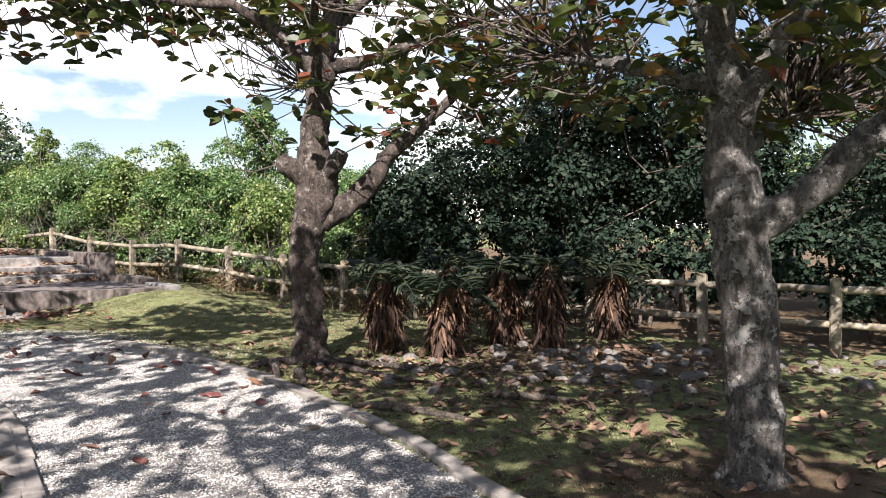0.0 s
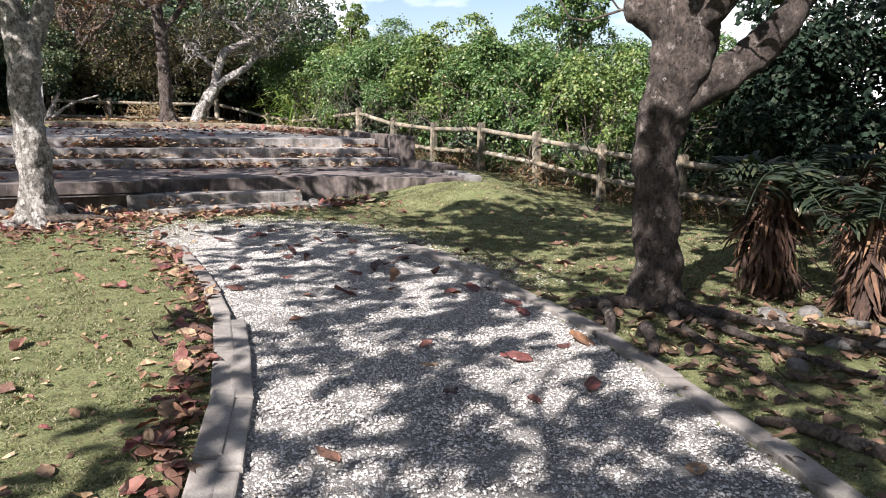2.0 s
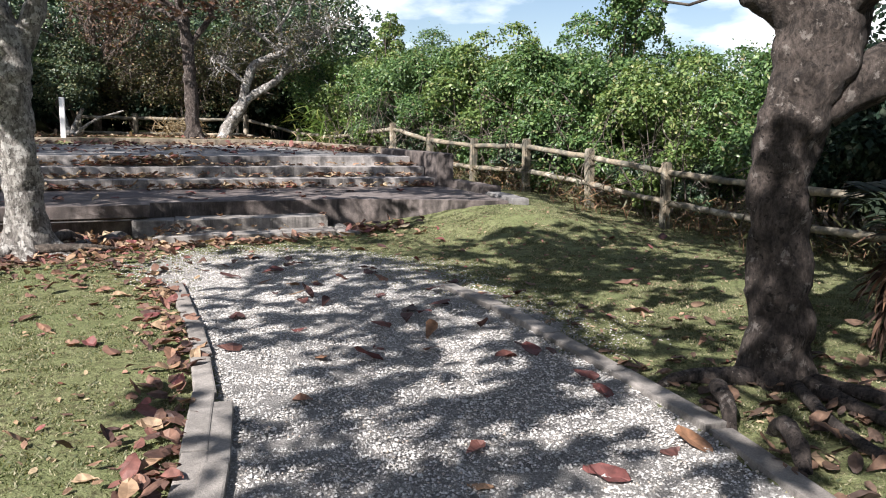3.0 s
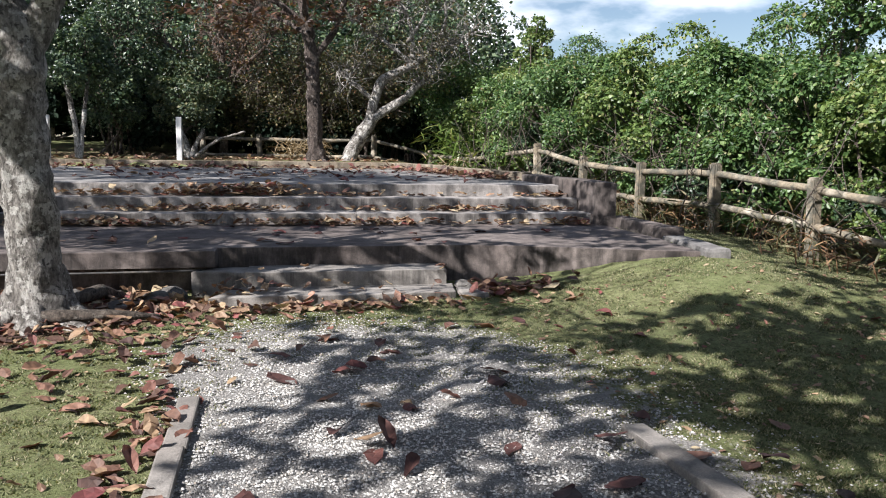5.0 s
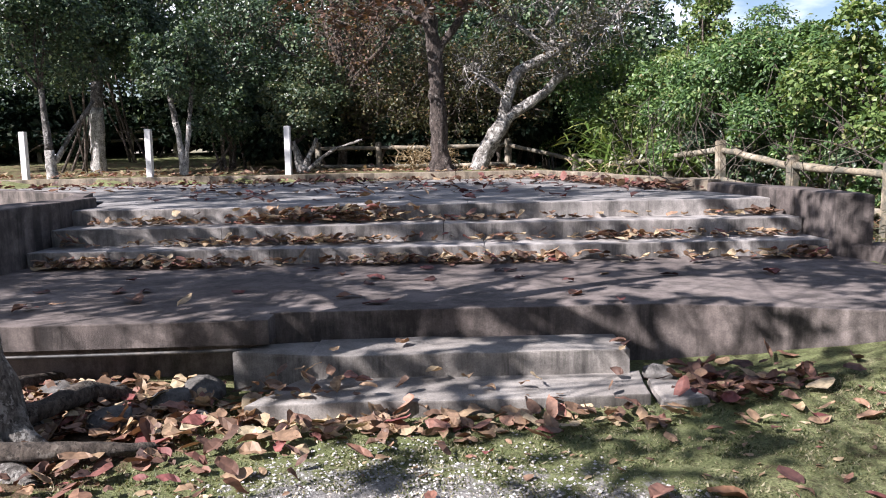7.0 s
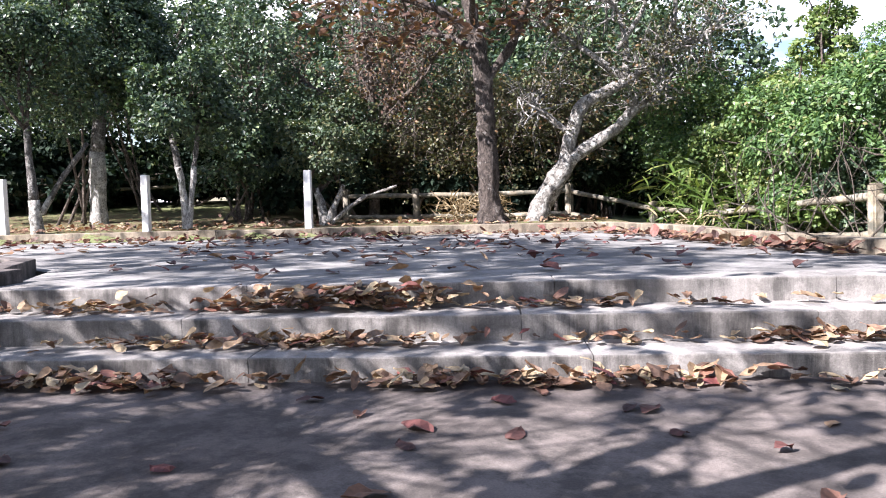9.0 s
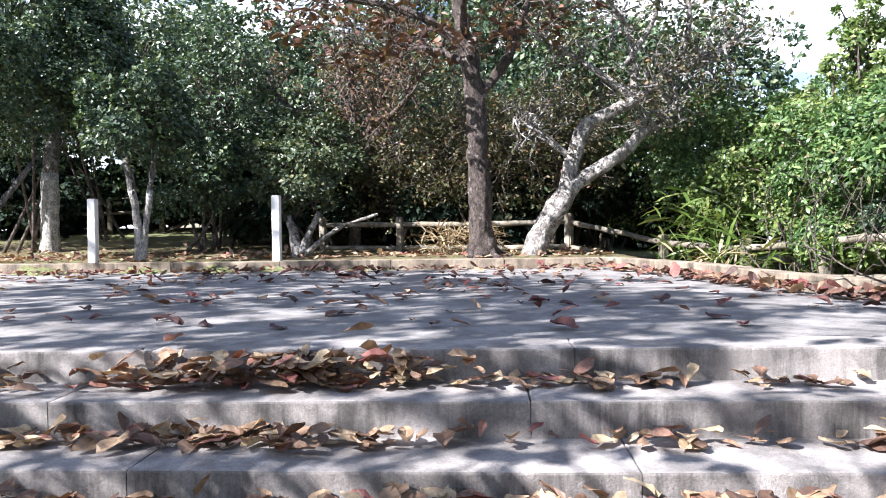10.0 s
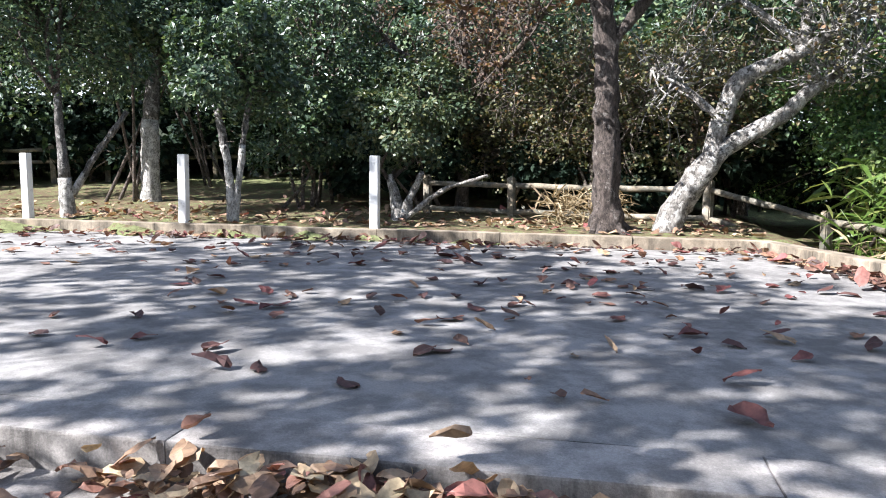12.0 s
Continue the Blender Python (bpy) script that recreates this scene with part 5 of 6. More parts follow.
# ---- palms ----
def palm(x, y, height, seed, fronds=7, length=0.62, dead=26):
    rng = np.random.default_rng(seed)
    z0 = float(ground_z(x, y))
    plant = thing("cycad", "squat palm-like cycad with a skirt of dead brown fronds", "cycad", "cycads")
    t = Tubes()
    lean = rng.normal(0, 0.08, 2)
    line = np.array([(x + lean[0] * s, y + lean[1] * s, z0 - 0.1 + (height + 0.1) * s) for s in np.linspace(0, 1, 14)])
    t.add(line, 0.105 + 0.022 * np.sin(np.arange(14) * 2.2), 12, 0.14, rng)
    child("trunk", t.mesh("trunk", MAT_FIBRE), plant)
    top = line[-1]
    for k in range(fronds):
        ang = 2 * math.pi * k / fronds + rng.uniform(-0.2, 0.2)
        rise = rng.uniform(0.1, 1.1)
        d = np.array([math.cos(ang), math.sin(ang), 0])
        L = length * rng.uniform(0.75, 1.1)
        s = np.linspace(0, 1, 9)[:, None]
        rib = top + d * L * s + np.array([0, 0, 1]) * (rise * L * s * 0.7 - 0.75 * L * s ** 2)
        rt = Tubes()
        rt.add(rib, np.linspace(0.012, 0.004, 9), 4)
        u = np.linspace(0.12, 1, 30)
        p = np.stack([np.interp(u, s[:, 0], rib[:, i]) for i in range(3)], -1)
        side = np.cross(d, (0, 0, 1))
        pos = np.vstack([p, p])
        al = np.vstack([np.tile(side + d * 0.5 + (0, 0, -0.15), (30, 1)), np.tile(-side + d * 0.5 + (0, 0, -0.15), (30, 1))])
        size = np.tile(0.26 * np.sin(np.pi * np.clip(u, 0.1, 0.97)) + 0.05, 2)
        lm = leaf_cloud("frond", pos, np.tile((0, 0, 1.0), (60, 1)), size, (NARROW_V, OVAL_F), MAT_FROND, rng, 0.2, al)
        tagged(child("frond", lm, plant), kind="stuff")
        child("frond_rib", rt.mesh("frond_rib", MAT_FROND), plant)
    for k in range(dead):
        ang = rng.uniform(0, 2 * math.pi)
        d = np.array([math.cos(ang), math.sin(ang), 0])
        L = rng.uniform(0.4, 0.8) * height * 0.9
        h0 = rng.uniform(0.75, 1.0)
        s = np.linspace(0, 1, 6)[:, None]
        start = line[0] + (line[-1] - line[0]) * h0
        rib = start + d * (0.09 + 0.06 * np.sin(s * 2.2)) + np.array([0, 0, -1]) * L * s
        rib[:, 2] = np.maximum(rib[:, 2], z0 + 0.02)
        pos = np.repeat(rib, 6, 0) + rng.normal(0, 0.035, (36, 3))
        lm = leaf_cloud("dead_frond", pos, np.tile(d, (36, 1)), rng.uniform(0.18, 0.42, 36), (NARROW_V * np.array([0.45, 1, 1]), OVAL_F), MAT_SKIRT, rng, 0.6, np.tile((0, 0, -1.0), (36, 1)) + rng.normal(0, 0.2, (36, 3)))
        tagged(child("dead_frond", lm, plant), "dry brown hanging frond", kind="stuff")


for k, (x, y, h) in enumerate([(-0.78, 9.95, 1.05), (-0.05, 9.75, 0.85), (0.75, 10.4, 1.0), (1.35, 10.15, 1.1), (0.2, 11.2, 1.1), (2.2, 11.0, 1.0)]):
    palm(x, y, h, 300 + k)


# ---- stones, roots and dead wood ----
def rock_mesh(seed, rough=0.28):
    r = random.Random(seed)
    bm = bmesh.new()
    bmesh.ops.create_icosphere(bm, subdivisions=2, radius=0.5)
    off = Vector((r.uniform(0, 50), r.uniform(0, 50), r.uniform(0, 50)))
    for v in bm.verts:
        n = noise.noise(v.co * 2.2 + off) * rough + noise.noise(v.co * 6 + off) * 0.09
        v.co *= 1 + n
        v.co.z *= 0.7
    me = bpy.data.meshes.new("rock")
    bm.to_mesh(me)
    bm.free()
    me.materials.append(MAT_ROCK)
    return me


rocks = [rock_mesh(400 + k) for k in range(7)]
rr = random.Random(9)


def rock(x, y, z, size, label="rough grey limestone lump among dead leaves", group="stones under the cycads"):
    ob = new("rock", rocks[rr.randrange(7)])
    ob.matrix_basis = pose(x, y, z + size * 0.08, rr.uniform(-12, 12), rr.uniform(-12, 12), rr.uniform(0, 360)) @ Matrix.Diagonal((size * rr.uniform(0.8, 1.3), size * rr.uniform(0.8, 1.2), size, 1))
    tagged(ob, label, "rock", group)


made = 0
while made < 130:
    x, y = rr.gauss(1.6, 1.7), rr.gauss(8.9, 1.0)
    if not (-1.0 < x < 5.5 and 7.3 < y < 11) or math.hypot(x + 1.6, y - 9.15) < 0.5:
        continue
    rock(x, y, float(ground_z(x, y)), rr.uniform(0.06, 0.19))
    made += 1
for a, b, size in ((-0.78, -0.22, 0.30), (-0.70, 0.04, 0.30), (-1.02, -0.50, 0.24), (-1.55, -0.05, 0.26), (-2.0, -0.35, 0.32), (-1.25, 0.02, 0.2), (-2.6, -0.1, 0.3), (2.15, 0.12, 0.2), (-0.55, -0.45, 0.16), (-3.1, -0.4, 0.28)):
    x, y = stage(a, b)
    rock(x, y, float(ground_z(x, y)), size, "rough grey rubble stone before the terrace", "rubble by the terrace")

nr = np.random.default_rng(77)


def wood_piece(name, label, pts, radii, mat, category="root", group="", lump=0.1):
    t = Tubes()
    line = smooth_line(pts, 5)
    t.add(line, np.interp(np.linspace(0, 1, len(line)), np.linspace(0, 1, len(radii)), radii), 9, lump, nr)
    return tagged(child(name, t.mesh(name, mat)), label, category, group)


wood_piece("log", "bleached fallen branch lying along the kerb", [(-0.92, 6.95, 0.02), (-0.75, 6.92, 0.035), (-0.45, 6.78, 0.035), (-0.15, 6.58, 0.03), (0.15, 6.42, 0.02)], (0.02, 0.032, 0.036, 0.03, 0.02), MAT_LOG, "log")
wood_piece("log", "short bleached dead branch on bare soil", [(0.2, 7.3, 0.03), (0.6, 7.1, 0.06), (1.0, 7.05, 0.03)], (0.02, 0.035, 0.02), MAT_LOG, "log")
for pts, rad in (([(-1.86, 8.52, -0.03), (-1.90, 8.42, 0.13), (-1.84, 8.28, 0.10), (-1.80, 8.16, -0.04)], (0.035, 0.045, 0.04, 0.03)),
                 ([(-1.62, 8.25, -0.03), (-1.58, 8.1, 0.11), (-1.52, 7.95, 0.08), (-1.47, 7.8, -0.04)], (0.03, 0.04, 0.045, 0.03)),
                 ([(-1.45, 8.98, 0.05), (-1.05, 8.5, 0.05), (-0.5, 8.0, 0.03), (0.2, 7.75, -0.02)], (0.045, 0.03, 0.022, 0.012)),
                 ([(-1.4, 9.05, 0.05), (-0.8, 8.8, 0.05), (-0.1, 8.4, 0.04), (0.5, 8.2, -0.02)], (0.045, 0.03, 0.022, 0.012)),
                 ([(-1.5, 8.9, 0.05), (-1.3, 8.3, 0.04), (-0.9, 7.7, 0.03), (-0.6, 7.3, -0.02)], (0.04, 0.028, 0.02, 0.012)),
                 ([(-1.75, 8.95, 0.04), (-2.1, 8.75, 0.04), (-2.25, 8.6, -0.02)], (0.06, 0.04, 0.02)),
                 ([(-9.0, 9.8, 0.08), (-9.05, 10.25, 0.16), (-9.25, 10.6, 0.14), (-9.3, 10.85, 0.06)], (0.08, 0.06, 0.06, 0.04)),
                 ([(-8.95, 9.85, 0.08), (-8.65, 10.1, 0.10), (-8.45, 10.5, 0.05), (-8.5, 10.75, -0.02)], (0.07, 0.045, 0.035, 0.02)),
                 ([(-9.2, 9.85, 0.08), (-9.7, 10.2, 0.12), (-10.0, 10.6, 0.06), (-10.1, 10.9, -0.02)], (0.07, 0.055, 0.04, 0.02))):
    wood_piece("root", "gnarled surface root rising from the soil", [(x, y, z + float(ground_z(x, y))) for x, y, z in pts], rad, MAT_BARK_DARK if pts[0][0] > -5 else MAT_LOG, "root", "surface roots")
x0, y0 = stage(-2.6, 0.05)
x1, y1 = stage(-0.42, 0.20)
wood_piece("pipe", "thin black pipe along the terrace's underside", [(x0, y0, 0.235), ((x0 + x1) / 2, (y0 + y1) / 2, 0.23), (x1, y1, 0.235)], (0.012, 0.012, 0.012), MAT_PIPE, "pipe", lump=0.0)


# ---- coarse leafy plants ----
def blade_clump(name, label, centre, count, length, mat, seed, spread=0.35, width=1.0, group="", height=0.5):
    rng = np.random.default_rng(seed)
    plant = thing(name, label, "plant", group)
    c = np.array(centre)
    tv, chunks = NARROW_V * np.array([width, 1, 1]), []
    ang = rng.uniform(0, 2 * np.pi, count)
    d = np.stack([np.cos(ang), np.sin(ang), rng.uniform(0.1, 1.5, count)], -1)
    pos = c + rng.normal(0, spread, (count, 3)) * np.array([1, 1, 0]) + np.array([0, 0, 1]) * rng.uniform(0, height, (count, 1))
    child("leaves", leaf_cloud("leaves", pos, np.tile((0, 0, 1.0), (count, 1)), length * rng.uniform(0.5, 1.2, count), (tv, OVAL_F), mat, rng, 0.5, d), plant)
    t = Tubes()
    for k in range(8):
        p = c + np.array([*rng.normal(0, spread * 0.8, 2), 0])
        t.add(np.array([p - (0, 0, 0.08), p + (rng.normal(0, 0.05), rng.normal(0, 0.05), height * 0.3), p + (rng.normal(0, 0.12), rng.normal(0, 0.12), height * 0.55)]), (0.008, 0.007, 0.004), 5)
    tagged(child("stem", t.mesh("stem", mat), plant), kind="stuff")


for k, (x, y, h, n) in enumerate([(-13.2, 22.0, 1.3, 90), (-12.4, 21.5, 1.0, 70), (-13.7, 22.9, 1.0, 90), (-11.5, 21.2, 0.7, 50)]):
    blade_clump("ginger_plant", "long-leaved green ginger clump by the fence", (x, y, float(ground_z(x, y))), int(n * 1.3), 0.5, MAT_GINGER, 500 + k, 0.38, 0.5, "ginger clumps", h)
for k, (x, y, n) in enumerate([(-17.15, 20.75, 120), (-16.7, 21.0, 80), (-12.6, 20.9, 40)]):
    blade_clump("dry_grass", "straw-coloured dry grass clump at the fence", (x, y, float(ground_z(x, y))), n * 2, 0.36, MAT_STRAW, 520 + k, 0.22, 0.4, "dry grass clumps", 0.42)
for k in range(26):
    s = k / 25
    x, y = -8.3 + 9.5 * s + rr.gauss(0, 0.2), 19.15 - 6.7 * s + rr.gauss(0, 0.25) + 0.35
    blade_clump("weed", "tangle of dry weeds under the fence rails", (x, y, float(ground_z(x, y))), 130, 0.2, MAT_DEAD_FROND if k % 3 == 0 else MAT_OLIVE, 540 + k, 0.32, 0.6, "weeds along the fence", 0.45)


# ---- fallen leaves ----
def crumpled_leaf(seed):
    """A dry leaf with a ragged outline, folded and curled at random."""
    r = np.random.default_rng(seed)
    v, f = broad_leaf(r.normal(0.08, 0.14), r.normal(0.05, 0.05), r.normal(0, 0.2), r.normal(0, 0.1))
    v = v + r.normal(0, 1, v.shape) * np.array([0.028, 0.02, 0.045])
    bend = r.normal(0, 0.5)
    v[:, 0] += bend * 0.15 * v[:, 1] ** 2
    v[:, 2] += np.maximum(0, v[:, 1] - 0.7) ** 2 * r.uniform(-0.3, 1.2)
    return v * np.array([r.uniform(0.8, 1.25), 1, 1]), f


VARIANTS = [crumpled_leaf(700 + k) for k in range(18)]


def support_z(x, y):
    """Height of what a fallen leaf rests on."""
    x, y = np.asarray(x, float), np.asarray(y, float)
    a, b = stage_ab(x, y)
    z = ground_z(x, y)
    z = np.where((a > -6) & (a < 4.6) & (b > 0.45 + 0.0 * a) & (b < 2.62), np.maximum(z, 0.43), z)
    on = (a > -3.2) & (a < 4.4)
    z = np.where(on & (b >= 2.62) & (b < 3.08), 0.575, z)
    z = np.where(on & (b >= 3.08) & (b < 3.52), 0.745, z)
    z = np.where(on & (b >= 3.52) & (b < 10.5), 0.91, z)
    z = np.where((a <= -3.2) & (b > 7.4) & (b < 10.6), 0.91, z)
    entry_top = (a > -0.25) & (a < 1.97)
    z = np.where(entry_top & (b > -0.38) & (b < 0.0), 0.10, z)
    z = np.where(entry_top & (b >= 0.0) & (b < 0.42), 0.245, z)
    return z


def litter(name, label, xy, lift, size, seed, tilt=0.22, mat=None):
    rng = np.random.default_rng(seed)
    xy, n = np.asarray(xy), len(xy)
    kind = rng.integers(len(VARIANTS), size=n)
    chunks = []
    for k, (tv, tf) in enumerate(VARIANTS):
        pick = kind == k
        m = pick.sum()
        if not m:
            continue
        ang = rng.uniform(0, 2 * np.pi, m)
        z = unit(np.array([0, 0, 1.0]) + rng.normal(0, tilt, (m, 3)))
        y0 = np.stack([np.cos(ang), np.sin(ang), np.zeros(m)], -1)
        y = unit(y0 - (y0 * z).sum(1, keepdims=True) * z)
        x = np.cross(y, z)
        s = (size * rng.uniform(0.55, 1.25, m))[:, None, None]
        v = s * (tv[None, :, 0:1] * x[:, None] + (tv[None, :, 1:2] - 0.5) * y[:, None] + 0.8 * tv[None, :, 2:3] * z[:, None])
        base = support_z(xy[pick, 0], xy[pick, 1]) + lift[pick] + 0.004
        v[..., 2] += base[:, None] - v[..., 2].min(1, keepdims=True)
        v[..., 0] += xy[pick, 0][:, None]
        v[..., 1] += xy[pick, 1][:, None]
        f = tf[None] + (np.arange(m) * len(tv))[:, None, None]
        chunks.append((v.reshape(-1, 3), f.reshape(-1, 3)))
    return tagged(new(name, join_np(name, chunks, mat or MAT_LITTER)), label, "leaves", kind="stuff")


rng = np.random.default_rng(88)


def along_foot(b_foot, z_lift, n, a0=-3.1, a1=4.25, depth=0.22):
    a = rng.uniform(a0, a1, n * 3)
    keep = rng.random(n * 3) < 0.25 + 0.75 * sstep((np.sin(a * 1.9 + b_foot * 7) + np.sin(a * 4.3 + b_foot * 3) * 0.7 + 0.6))
    a = a[keep][:n]
    d = np.abs(rng.normal(0, 0.45, len(a))) * depth
    b = b_foot - 0.05 - d
    lift = rng.uniform(0, 1, len(a)) * z_lift * np.exp(-d / depth)
    return np.array([stage(p, q) for p, q in zip(a, b)]), lift


for b_foot, n, lift in ((2.62, 470, 0.08), (3.08, 300, 0.07), (3.52, 170, 0.06)):
    xy, up = along_foot(b_foot, lift, n)
    litter("leaf_litter", "drift of curled dry leaves at the foot of a step", xy, up, 0.125, int(b_foot * 100), 0.16, mat=MAT_STEP_LITTER)


def blob(n, a, b, sa, sb, lift):
    p = np.stack([rng.normal(a, sa, n), rng.normal(b, sb, n)], -1)
    return np.array([stage(u, v) for u, v in p]), rng.uniform(0, lift, n)


for (n, a, b, sa, sb, lift), name in (((900, -1.7, -0.40, 0.95, 0.26, 0.07), "heap of dry leaves in the hollow before the terrace"),
                                      ((190, 0.8, -0.60, 0.9, 0.12, 0.03), "dry leaves gathered before the low steps"),
                                      ((120, 2.5, -0.1, 0.3, 0.18, 0.04), "dry leaves beside the low steps")):
    xy, up = blob(n, a, b, sa, sb, lift)
    litter("leaf_litter", name, xy, up, 0.125, n, 0.24, mat=MAT_STEP_LITTER if n in (190, 900) else MAT_LITTER)
xy, up = blob(190, -0.5, 3.38, 0.5, 0.06, 0.14)
litter("leaf_litter", "heap of tan curled leaves on the middle step", xy, up, 0.14, 151, 0.17, mat=MAT_STEP_LITTER)
# along the kerbs of the platform
t = rng.random(260)
edge = np.array([[np.interp(q, (0, 0.35, 0.7, 1), (3.9, 3.3, 2.9, 2.2)), np.interp(q, (0, 0.35, 0.7, 1), (5.0, 6.4, 8.5, 10.3))] for q in t])
edge[:, 0] -= np.abs(rng.normal(0.05, 0.14, 260))
litter("leaf_litter", "dry leaves caught along the platform kerb", np.array([stage(*q) for q in edge]), rng.uniform(0, 0.05, 260), 0.16, 901)
a = rng.uniform(-12, 2.0, 330)
litter("leaf_litter", "dry leaves caught along the platform's back kerb", np.array([stage(p, 10.42 - abs(q)) for p, q in zip(a, rng.normal(0, 0.16, 330))]), rng.uniform(0, 0.03, 330), 0.14, 902)
a, b = rng.uniform(-13, 2.5, 900), 10.8 + np.abs(rng.normal(0, 1.5, 900))
litter("leaf_litter", "yellowed dry leaves on the ground behind the kerb", np.array([stage(p, q) for p, q in zip(a, b)]), rng.uniform(0, 0.02, 900), 0.14, 903, mat=MAT_STEP_LITTER)
# under the trees by the path
n = 1700
xy = np.stack([rng.normal(1.5, 1.9, n), rng.normal(7.3, 1.9, n)], -1)
xy = xy[inside(xy[:, 0], xy[:, 1], PATH_AREA) < -0.05]
litter("leaf_litter", "brown leaf litter on the soil under the trees", xy, rng.uniform(0, 0.02, len(xy)), 0.11, 904, mat=MAT_SOIL_LITTER)
xy = np.stack([rng.normal(-1.2, 0.8, 350), rng.normal(8.6, 0.8, 350)], -1)
xy = xy[inside(xy[:, 0], xy[:, 1], PATH_AREA) < -0.1]
litter("leaf_litter", "brown leaf litter round the tree's foot", xy, rng.uniform(0, 0.02, len(xy)), 0.11, 905, mat=MAT_SOIL_LITTER)
xy = np.stack([rng.normal(-8.8, 0.9, 420), rng.normal(9.9, 0.6, 420)], -1)
litter("leaf_litter", "brown leaf litter round the pale tree's foot", xy, rng.uniform(0, 0.04, len(xy)), 0.12, 906)
# along the outer side of the path's kerb
s = rng.random(560) ** 1.3
kl = np.array(KERB_L)
acc = np.concatenate([[0], np.cumsum(np.hypot(*np.diff(kl, axis=0).T))])
xy = np.stack([np.interp(s * acc[-1], acc, kl[:, i]) for i in (0, 1)], -1) + np.stack([-np.abs(rng.normal(0.08, 0.14, 560)) - 0.18, rng.normal(0, 0.08, 560)], -1)
litter("leaf_litter", "dry leaves gathered along the kerb on the lawn", xy, rng.uniform(0, 0.03, 560), 0.11, 907, 0.2)
xy = np.stack([rng.uniform(-13, -3, 1500), rng.uniform(4, 10.5, 1500)], -1)
xy = xy[(inside(xy[:, 0], xy[:, 1], PATH_AREA) < -0.2) & (rng.random(1500) < 0.22)]
litter("leaf_litter", "scattered dry leaves on the lawn", xy, np.zeros(len(xy)), 0.135, 908)

spots = np.stack([rng.uniform(-9, 3.2, 420), rng.uniform(4.2, 10.3, 420)], -1)
spots = spots[(inside(spots[:, 0], spots[:, 1], PLAT) > 0.15) & (rng.random(420) < 0.25 + 0.6 * (spots[:, 1] - 4.2) / 6)]
litter("leaf_litter", "small curled brown leaves strewn over the platform", np.array([stage(*q) for q in spots]), np.zeros(len(spots)), 0.12, 909, 0.2)

spots = np.stack([rng.uniform(-10, -1.2, 3600), rng.uniform(3.5, 16.5, 3600)], -1)
spots = spots[(inside(spots[:, 0], spots[:, 1], PATH_AREA) < -0.05) & (stage_ab(spots[:, 0], spots[:, 1])[1] < -0.3)]
litter("leaf_litter", "small broken bits of dry leaf in the short grass", spots, np.zeros(len(spots)), 0.05, 910, 0.2, mat=MAT_STEP_LITTER)

# single leaves that can be told apart
leaf_meshes = []
for k, (tv, tf) in enumerate(VARIANTS):
    tv = (tv - np.array([0, 0.5, 0])) * np.array([1, 1, 0.75])
    tv[:, 2] -= tv[:, 2].min()
    leaf_meshes.append(mesh_np("fallen_leaf", tv, tf, MAT_LITTER_ONE))


def single_leaf(x, y, label, size):
    ob = new("fallen_leaf", leaf_meshes[rr.randrange(len(leaf_meshes))])
    ob.matrix_basis = pose(x, y, float(support_z(x, y)) + 0.004, rr.uniform(-6, 6), rr.uniform(-6, 6), rr.uniform(0, 360)) @ Matrix.Scale(size, 4)
    tagged(ob, label, "leaf", "single fallen leaves")


made = 0
while made < 185:
    a, b = rr.uniform(-7.5, 3.4), rr.uniform(3.65, 10.3)
    if not (inside(a, b, PLAT) > 0.15) or rr.random() > 0.5 + 0.5 * (b - 3.6) / 6.5:
        continue
    x, y = stage(a, b)
    single_leaf(x, y, "curled reddish-brown dry leaf on the platform", rr.uniform(0.12, 0.21))
    made += 1
made = 0
while made < 62:
    x, y = rr.uniform(-7.5, 0.8), rr.uniform(3.5, 11.4)
    if inside(x, y, PATH_AREA) < 0.12 or rr.random() > 0.4 + 0.6 * (y > 8.5):
        continue
    single_leaf(x, y, "large reddish-brown dry leaf on the gravel", rr.uniform(0.11, 0.21))
    made += 1
made = 0
while made < 26:
    a, b = rr.uniform(-2.5, 4.2), rr.uniform(0.5, 2.3)
    x, y = stage(a, b)
    single_leaf(x, y, "curled brown dry leaf on the dark terrace", rr.uniform(0.11, 0.2))
    made += 1
made = 0
while made < 27:
    x, y = rr.uniform(-7.0, -2.2), rr.uniform(10.0, 15.5)
    if inside(x, y, PATH_AREA) > -0.05 or stage_ab(x, y)[1] > -0.6:
        continue
    single_leaf(x, y, "brown dry leaf on the short grass", rr.uniform(0.1, 0.2))
    made += 1


# ---- loose gravel and grass ----
PEB_V = np.array([(0.5, 0, 0), (-0.5, 0, 0), (0, 0.5, 0), (0, -0.5, 0), (0, 0, 0.35), (0, 0, -0.35)])
PEB_F = np.array([(0, 2, 4), (2, 1, 4), (1, 3, 4), (3, 0, 4)])
n = 360000
xy = np.stack([rng.uniform(-8, 1.2, n), rng.uniform(2.2, 12, n)], -1)
xy = xy[rng.random(n) < gravel_weight(xy[:, 0], xy[:, 1]) ** 1.6 * 1.1]
m = len(xy)
jit = PEB_V[None] * rng.uniform(0.55, 1.35, (m, 6, 1))
ang = rng.uniform(0, 2 * np.pi, m)
c, s = np.cos(ang)[:, None], np.sin(ang)[:, None]
size = 0.007 + 0.017 * rng.random((m, 1)) ** 1.5
pv = np.stack([xy[:, :1] + size * (jit[..., 0] * c - jit[..., 1] * s), xy[:, 1:] + size * (jit[..., 0] * s + jit[..., 1] * c), ground_z(xy[:, 0], xy[:, 1])[:, None] + 0.004 + size * jit[..., 2]], -1)
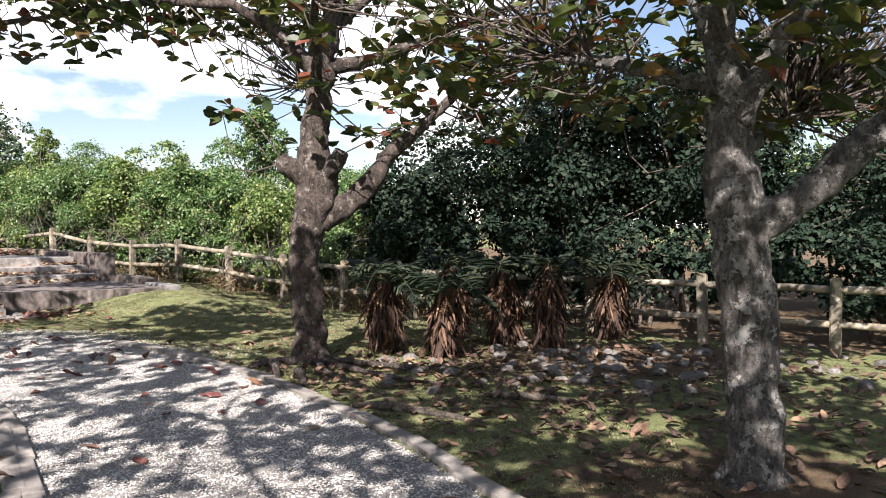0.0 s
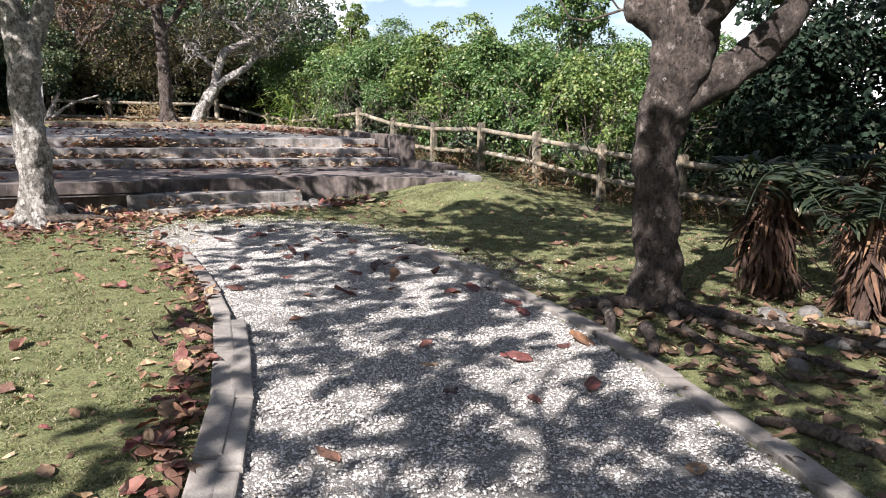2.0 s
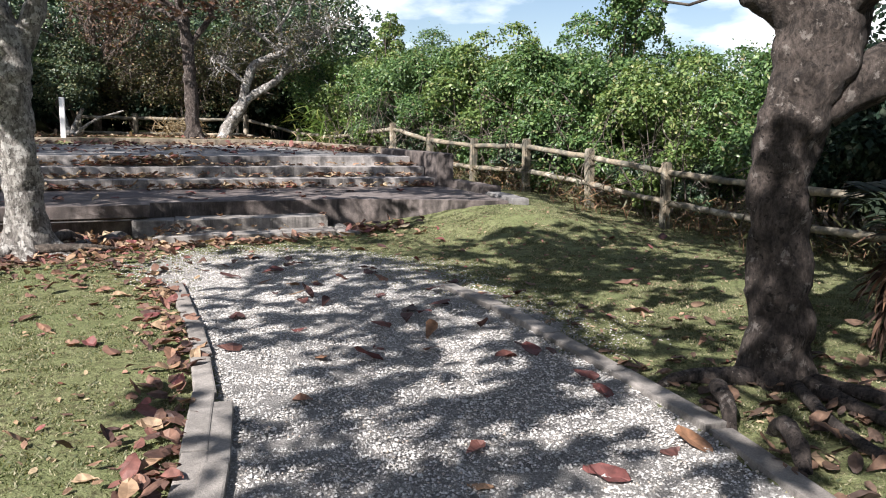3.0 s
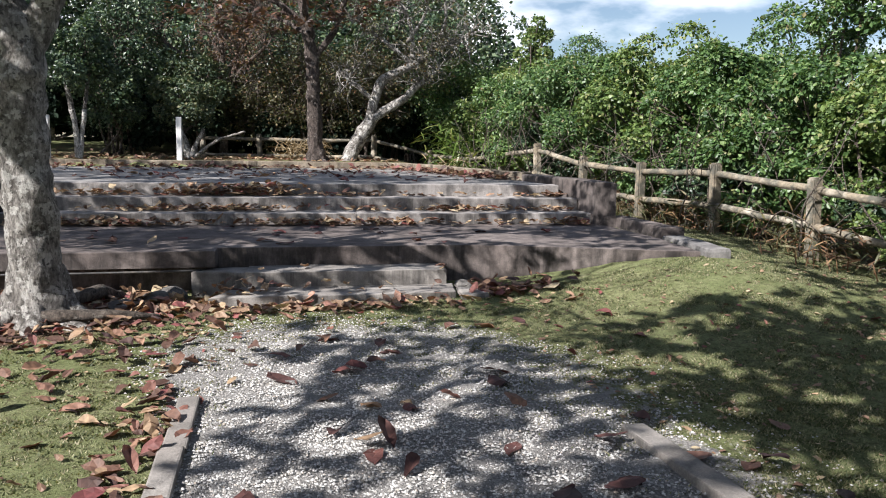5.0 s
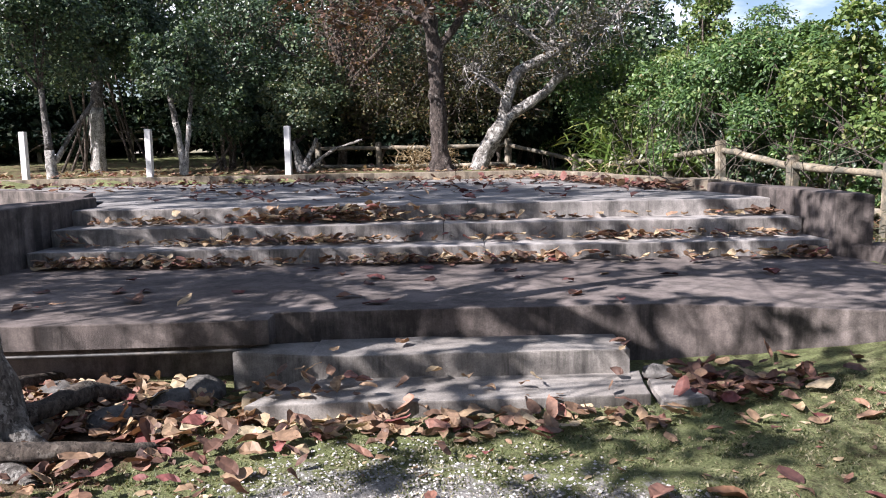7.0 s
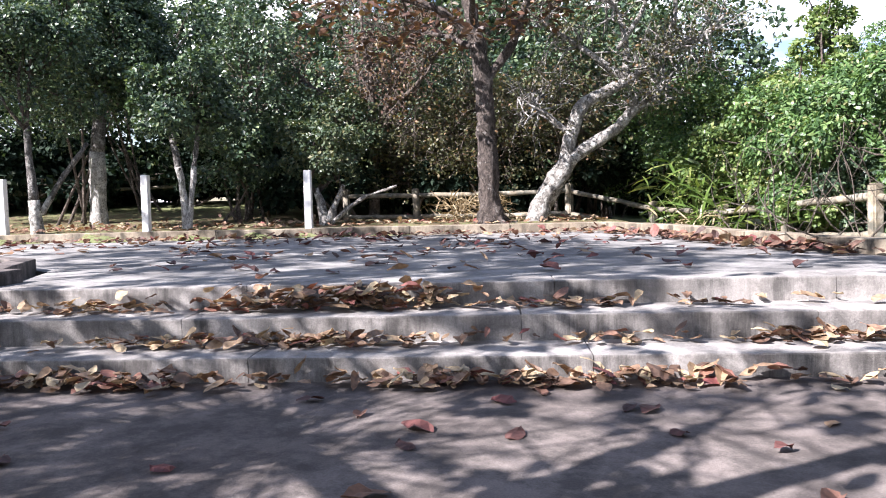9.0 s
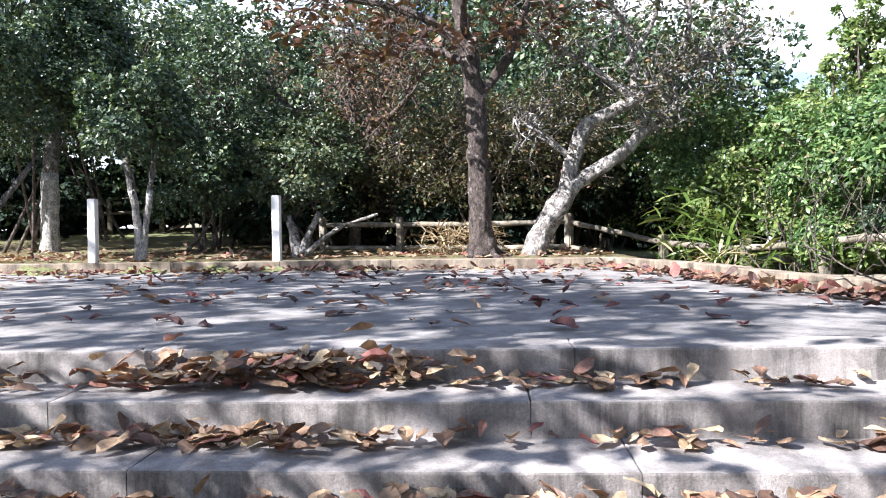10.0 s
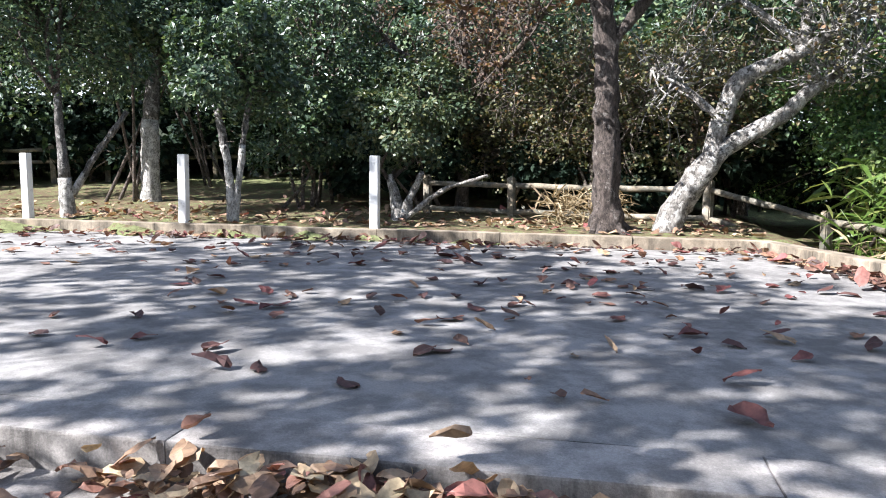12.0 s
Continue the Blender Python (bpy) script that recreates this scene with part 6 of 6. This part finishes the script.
pf = PEB_F[None] + (np.arange(m) * 6)[:, None, None]
tagged(new("gravel", mesh_np("gravel", pv.reshape(-1, 3), pf.reshape(-1, 3), MAT_PEBBLE)), "loose pale crushed-stone gravel on the path", "gravel", kind="stuff")


def grass(n, x0, x1, y0, y1, tall, seed, keep=None):
    rng = np.random.default_rng(seed)
    xy = np.stack([rng.uniform(x0, x1, n), rng.uniform(y0, y1, n)], -1)
    a, b = stage_ab(xy[:, 0], xy[:, 1])
    w = 1 - np.maximum(gravel_weight(xy[:, 0], xy[:, 1]) * 1.1, litter_weight(xy[:, 0], xy[:, 1]) * 0.85)
    patch = 0.55 + 0.45 * np.sin(xy[:, 0] * 5.1 + np.sin(xy[:, 1] * 3.3) * 2) * np.sin(xy[:, 1] * 4.3 + 1)
    ok = (rng.random(n) < w * patch) & ((b < -0.1) | (a > 4.9)) & (inside(xy[:, 0], xy[:, 1], PATH_AREA) < 0.02 + 9 * (xy[:, 1] > 8.8))
    xy = xy[ok]
    m = len(xy)
    ang = rng.uniform(0, 2 * np.pi, m)
    h = tall * rng.uniform(0.5, 1.4, m)
    wd = 0.0055 * rng.uniform(0.7, 1.5, m)
    z = ground_z(xy[:, 0], xy[:, 1]) - 0.004
    dx, dy = np.cos(ang), np.sin(ang)
    lean = rng.normal(0, 0.7, (m, 2)) * h[:, None]
    v = np.stack([np.stack([xy[:, 0] - dx * wd, xy[:, 1] - dy * wd, z], -1), np.stack([xy[:, 0] + dx * wd, xy[:, 1] + dy * wd, z], -1), np.stack([xy[:, 0] + lean[:, 0], xy[:, 1] + lean[:, 1], z + h], -1)], 1)
    return mesh_np("grass", v.reshape(-1, 3), np.arange(m * 3).reshape(-1, 3), MAT_BLADE)


tagged(new("grass", grass(760000, -9.5, 1.5, 3.0, 12.0, 0.014, 61)), "short patchy yellow-green lawn grass", "grass", kind="stuff")
tagged(new("grass", grass(520000, -7.5, 0.5, 10.0, 17.5, 0.015, 62)), "short green grass on the low mound", "grass", kind="stuff")
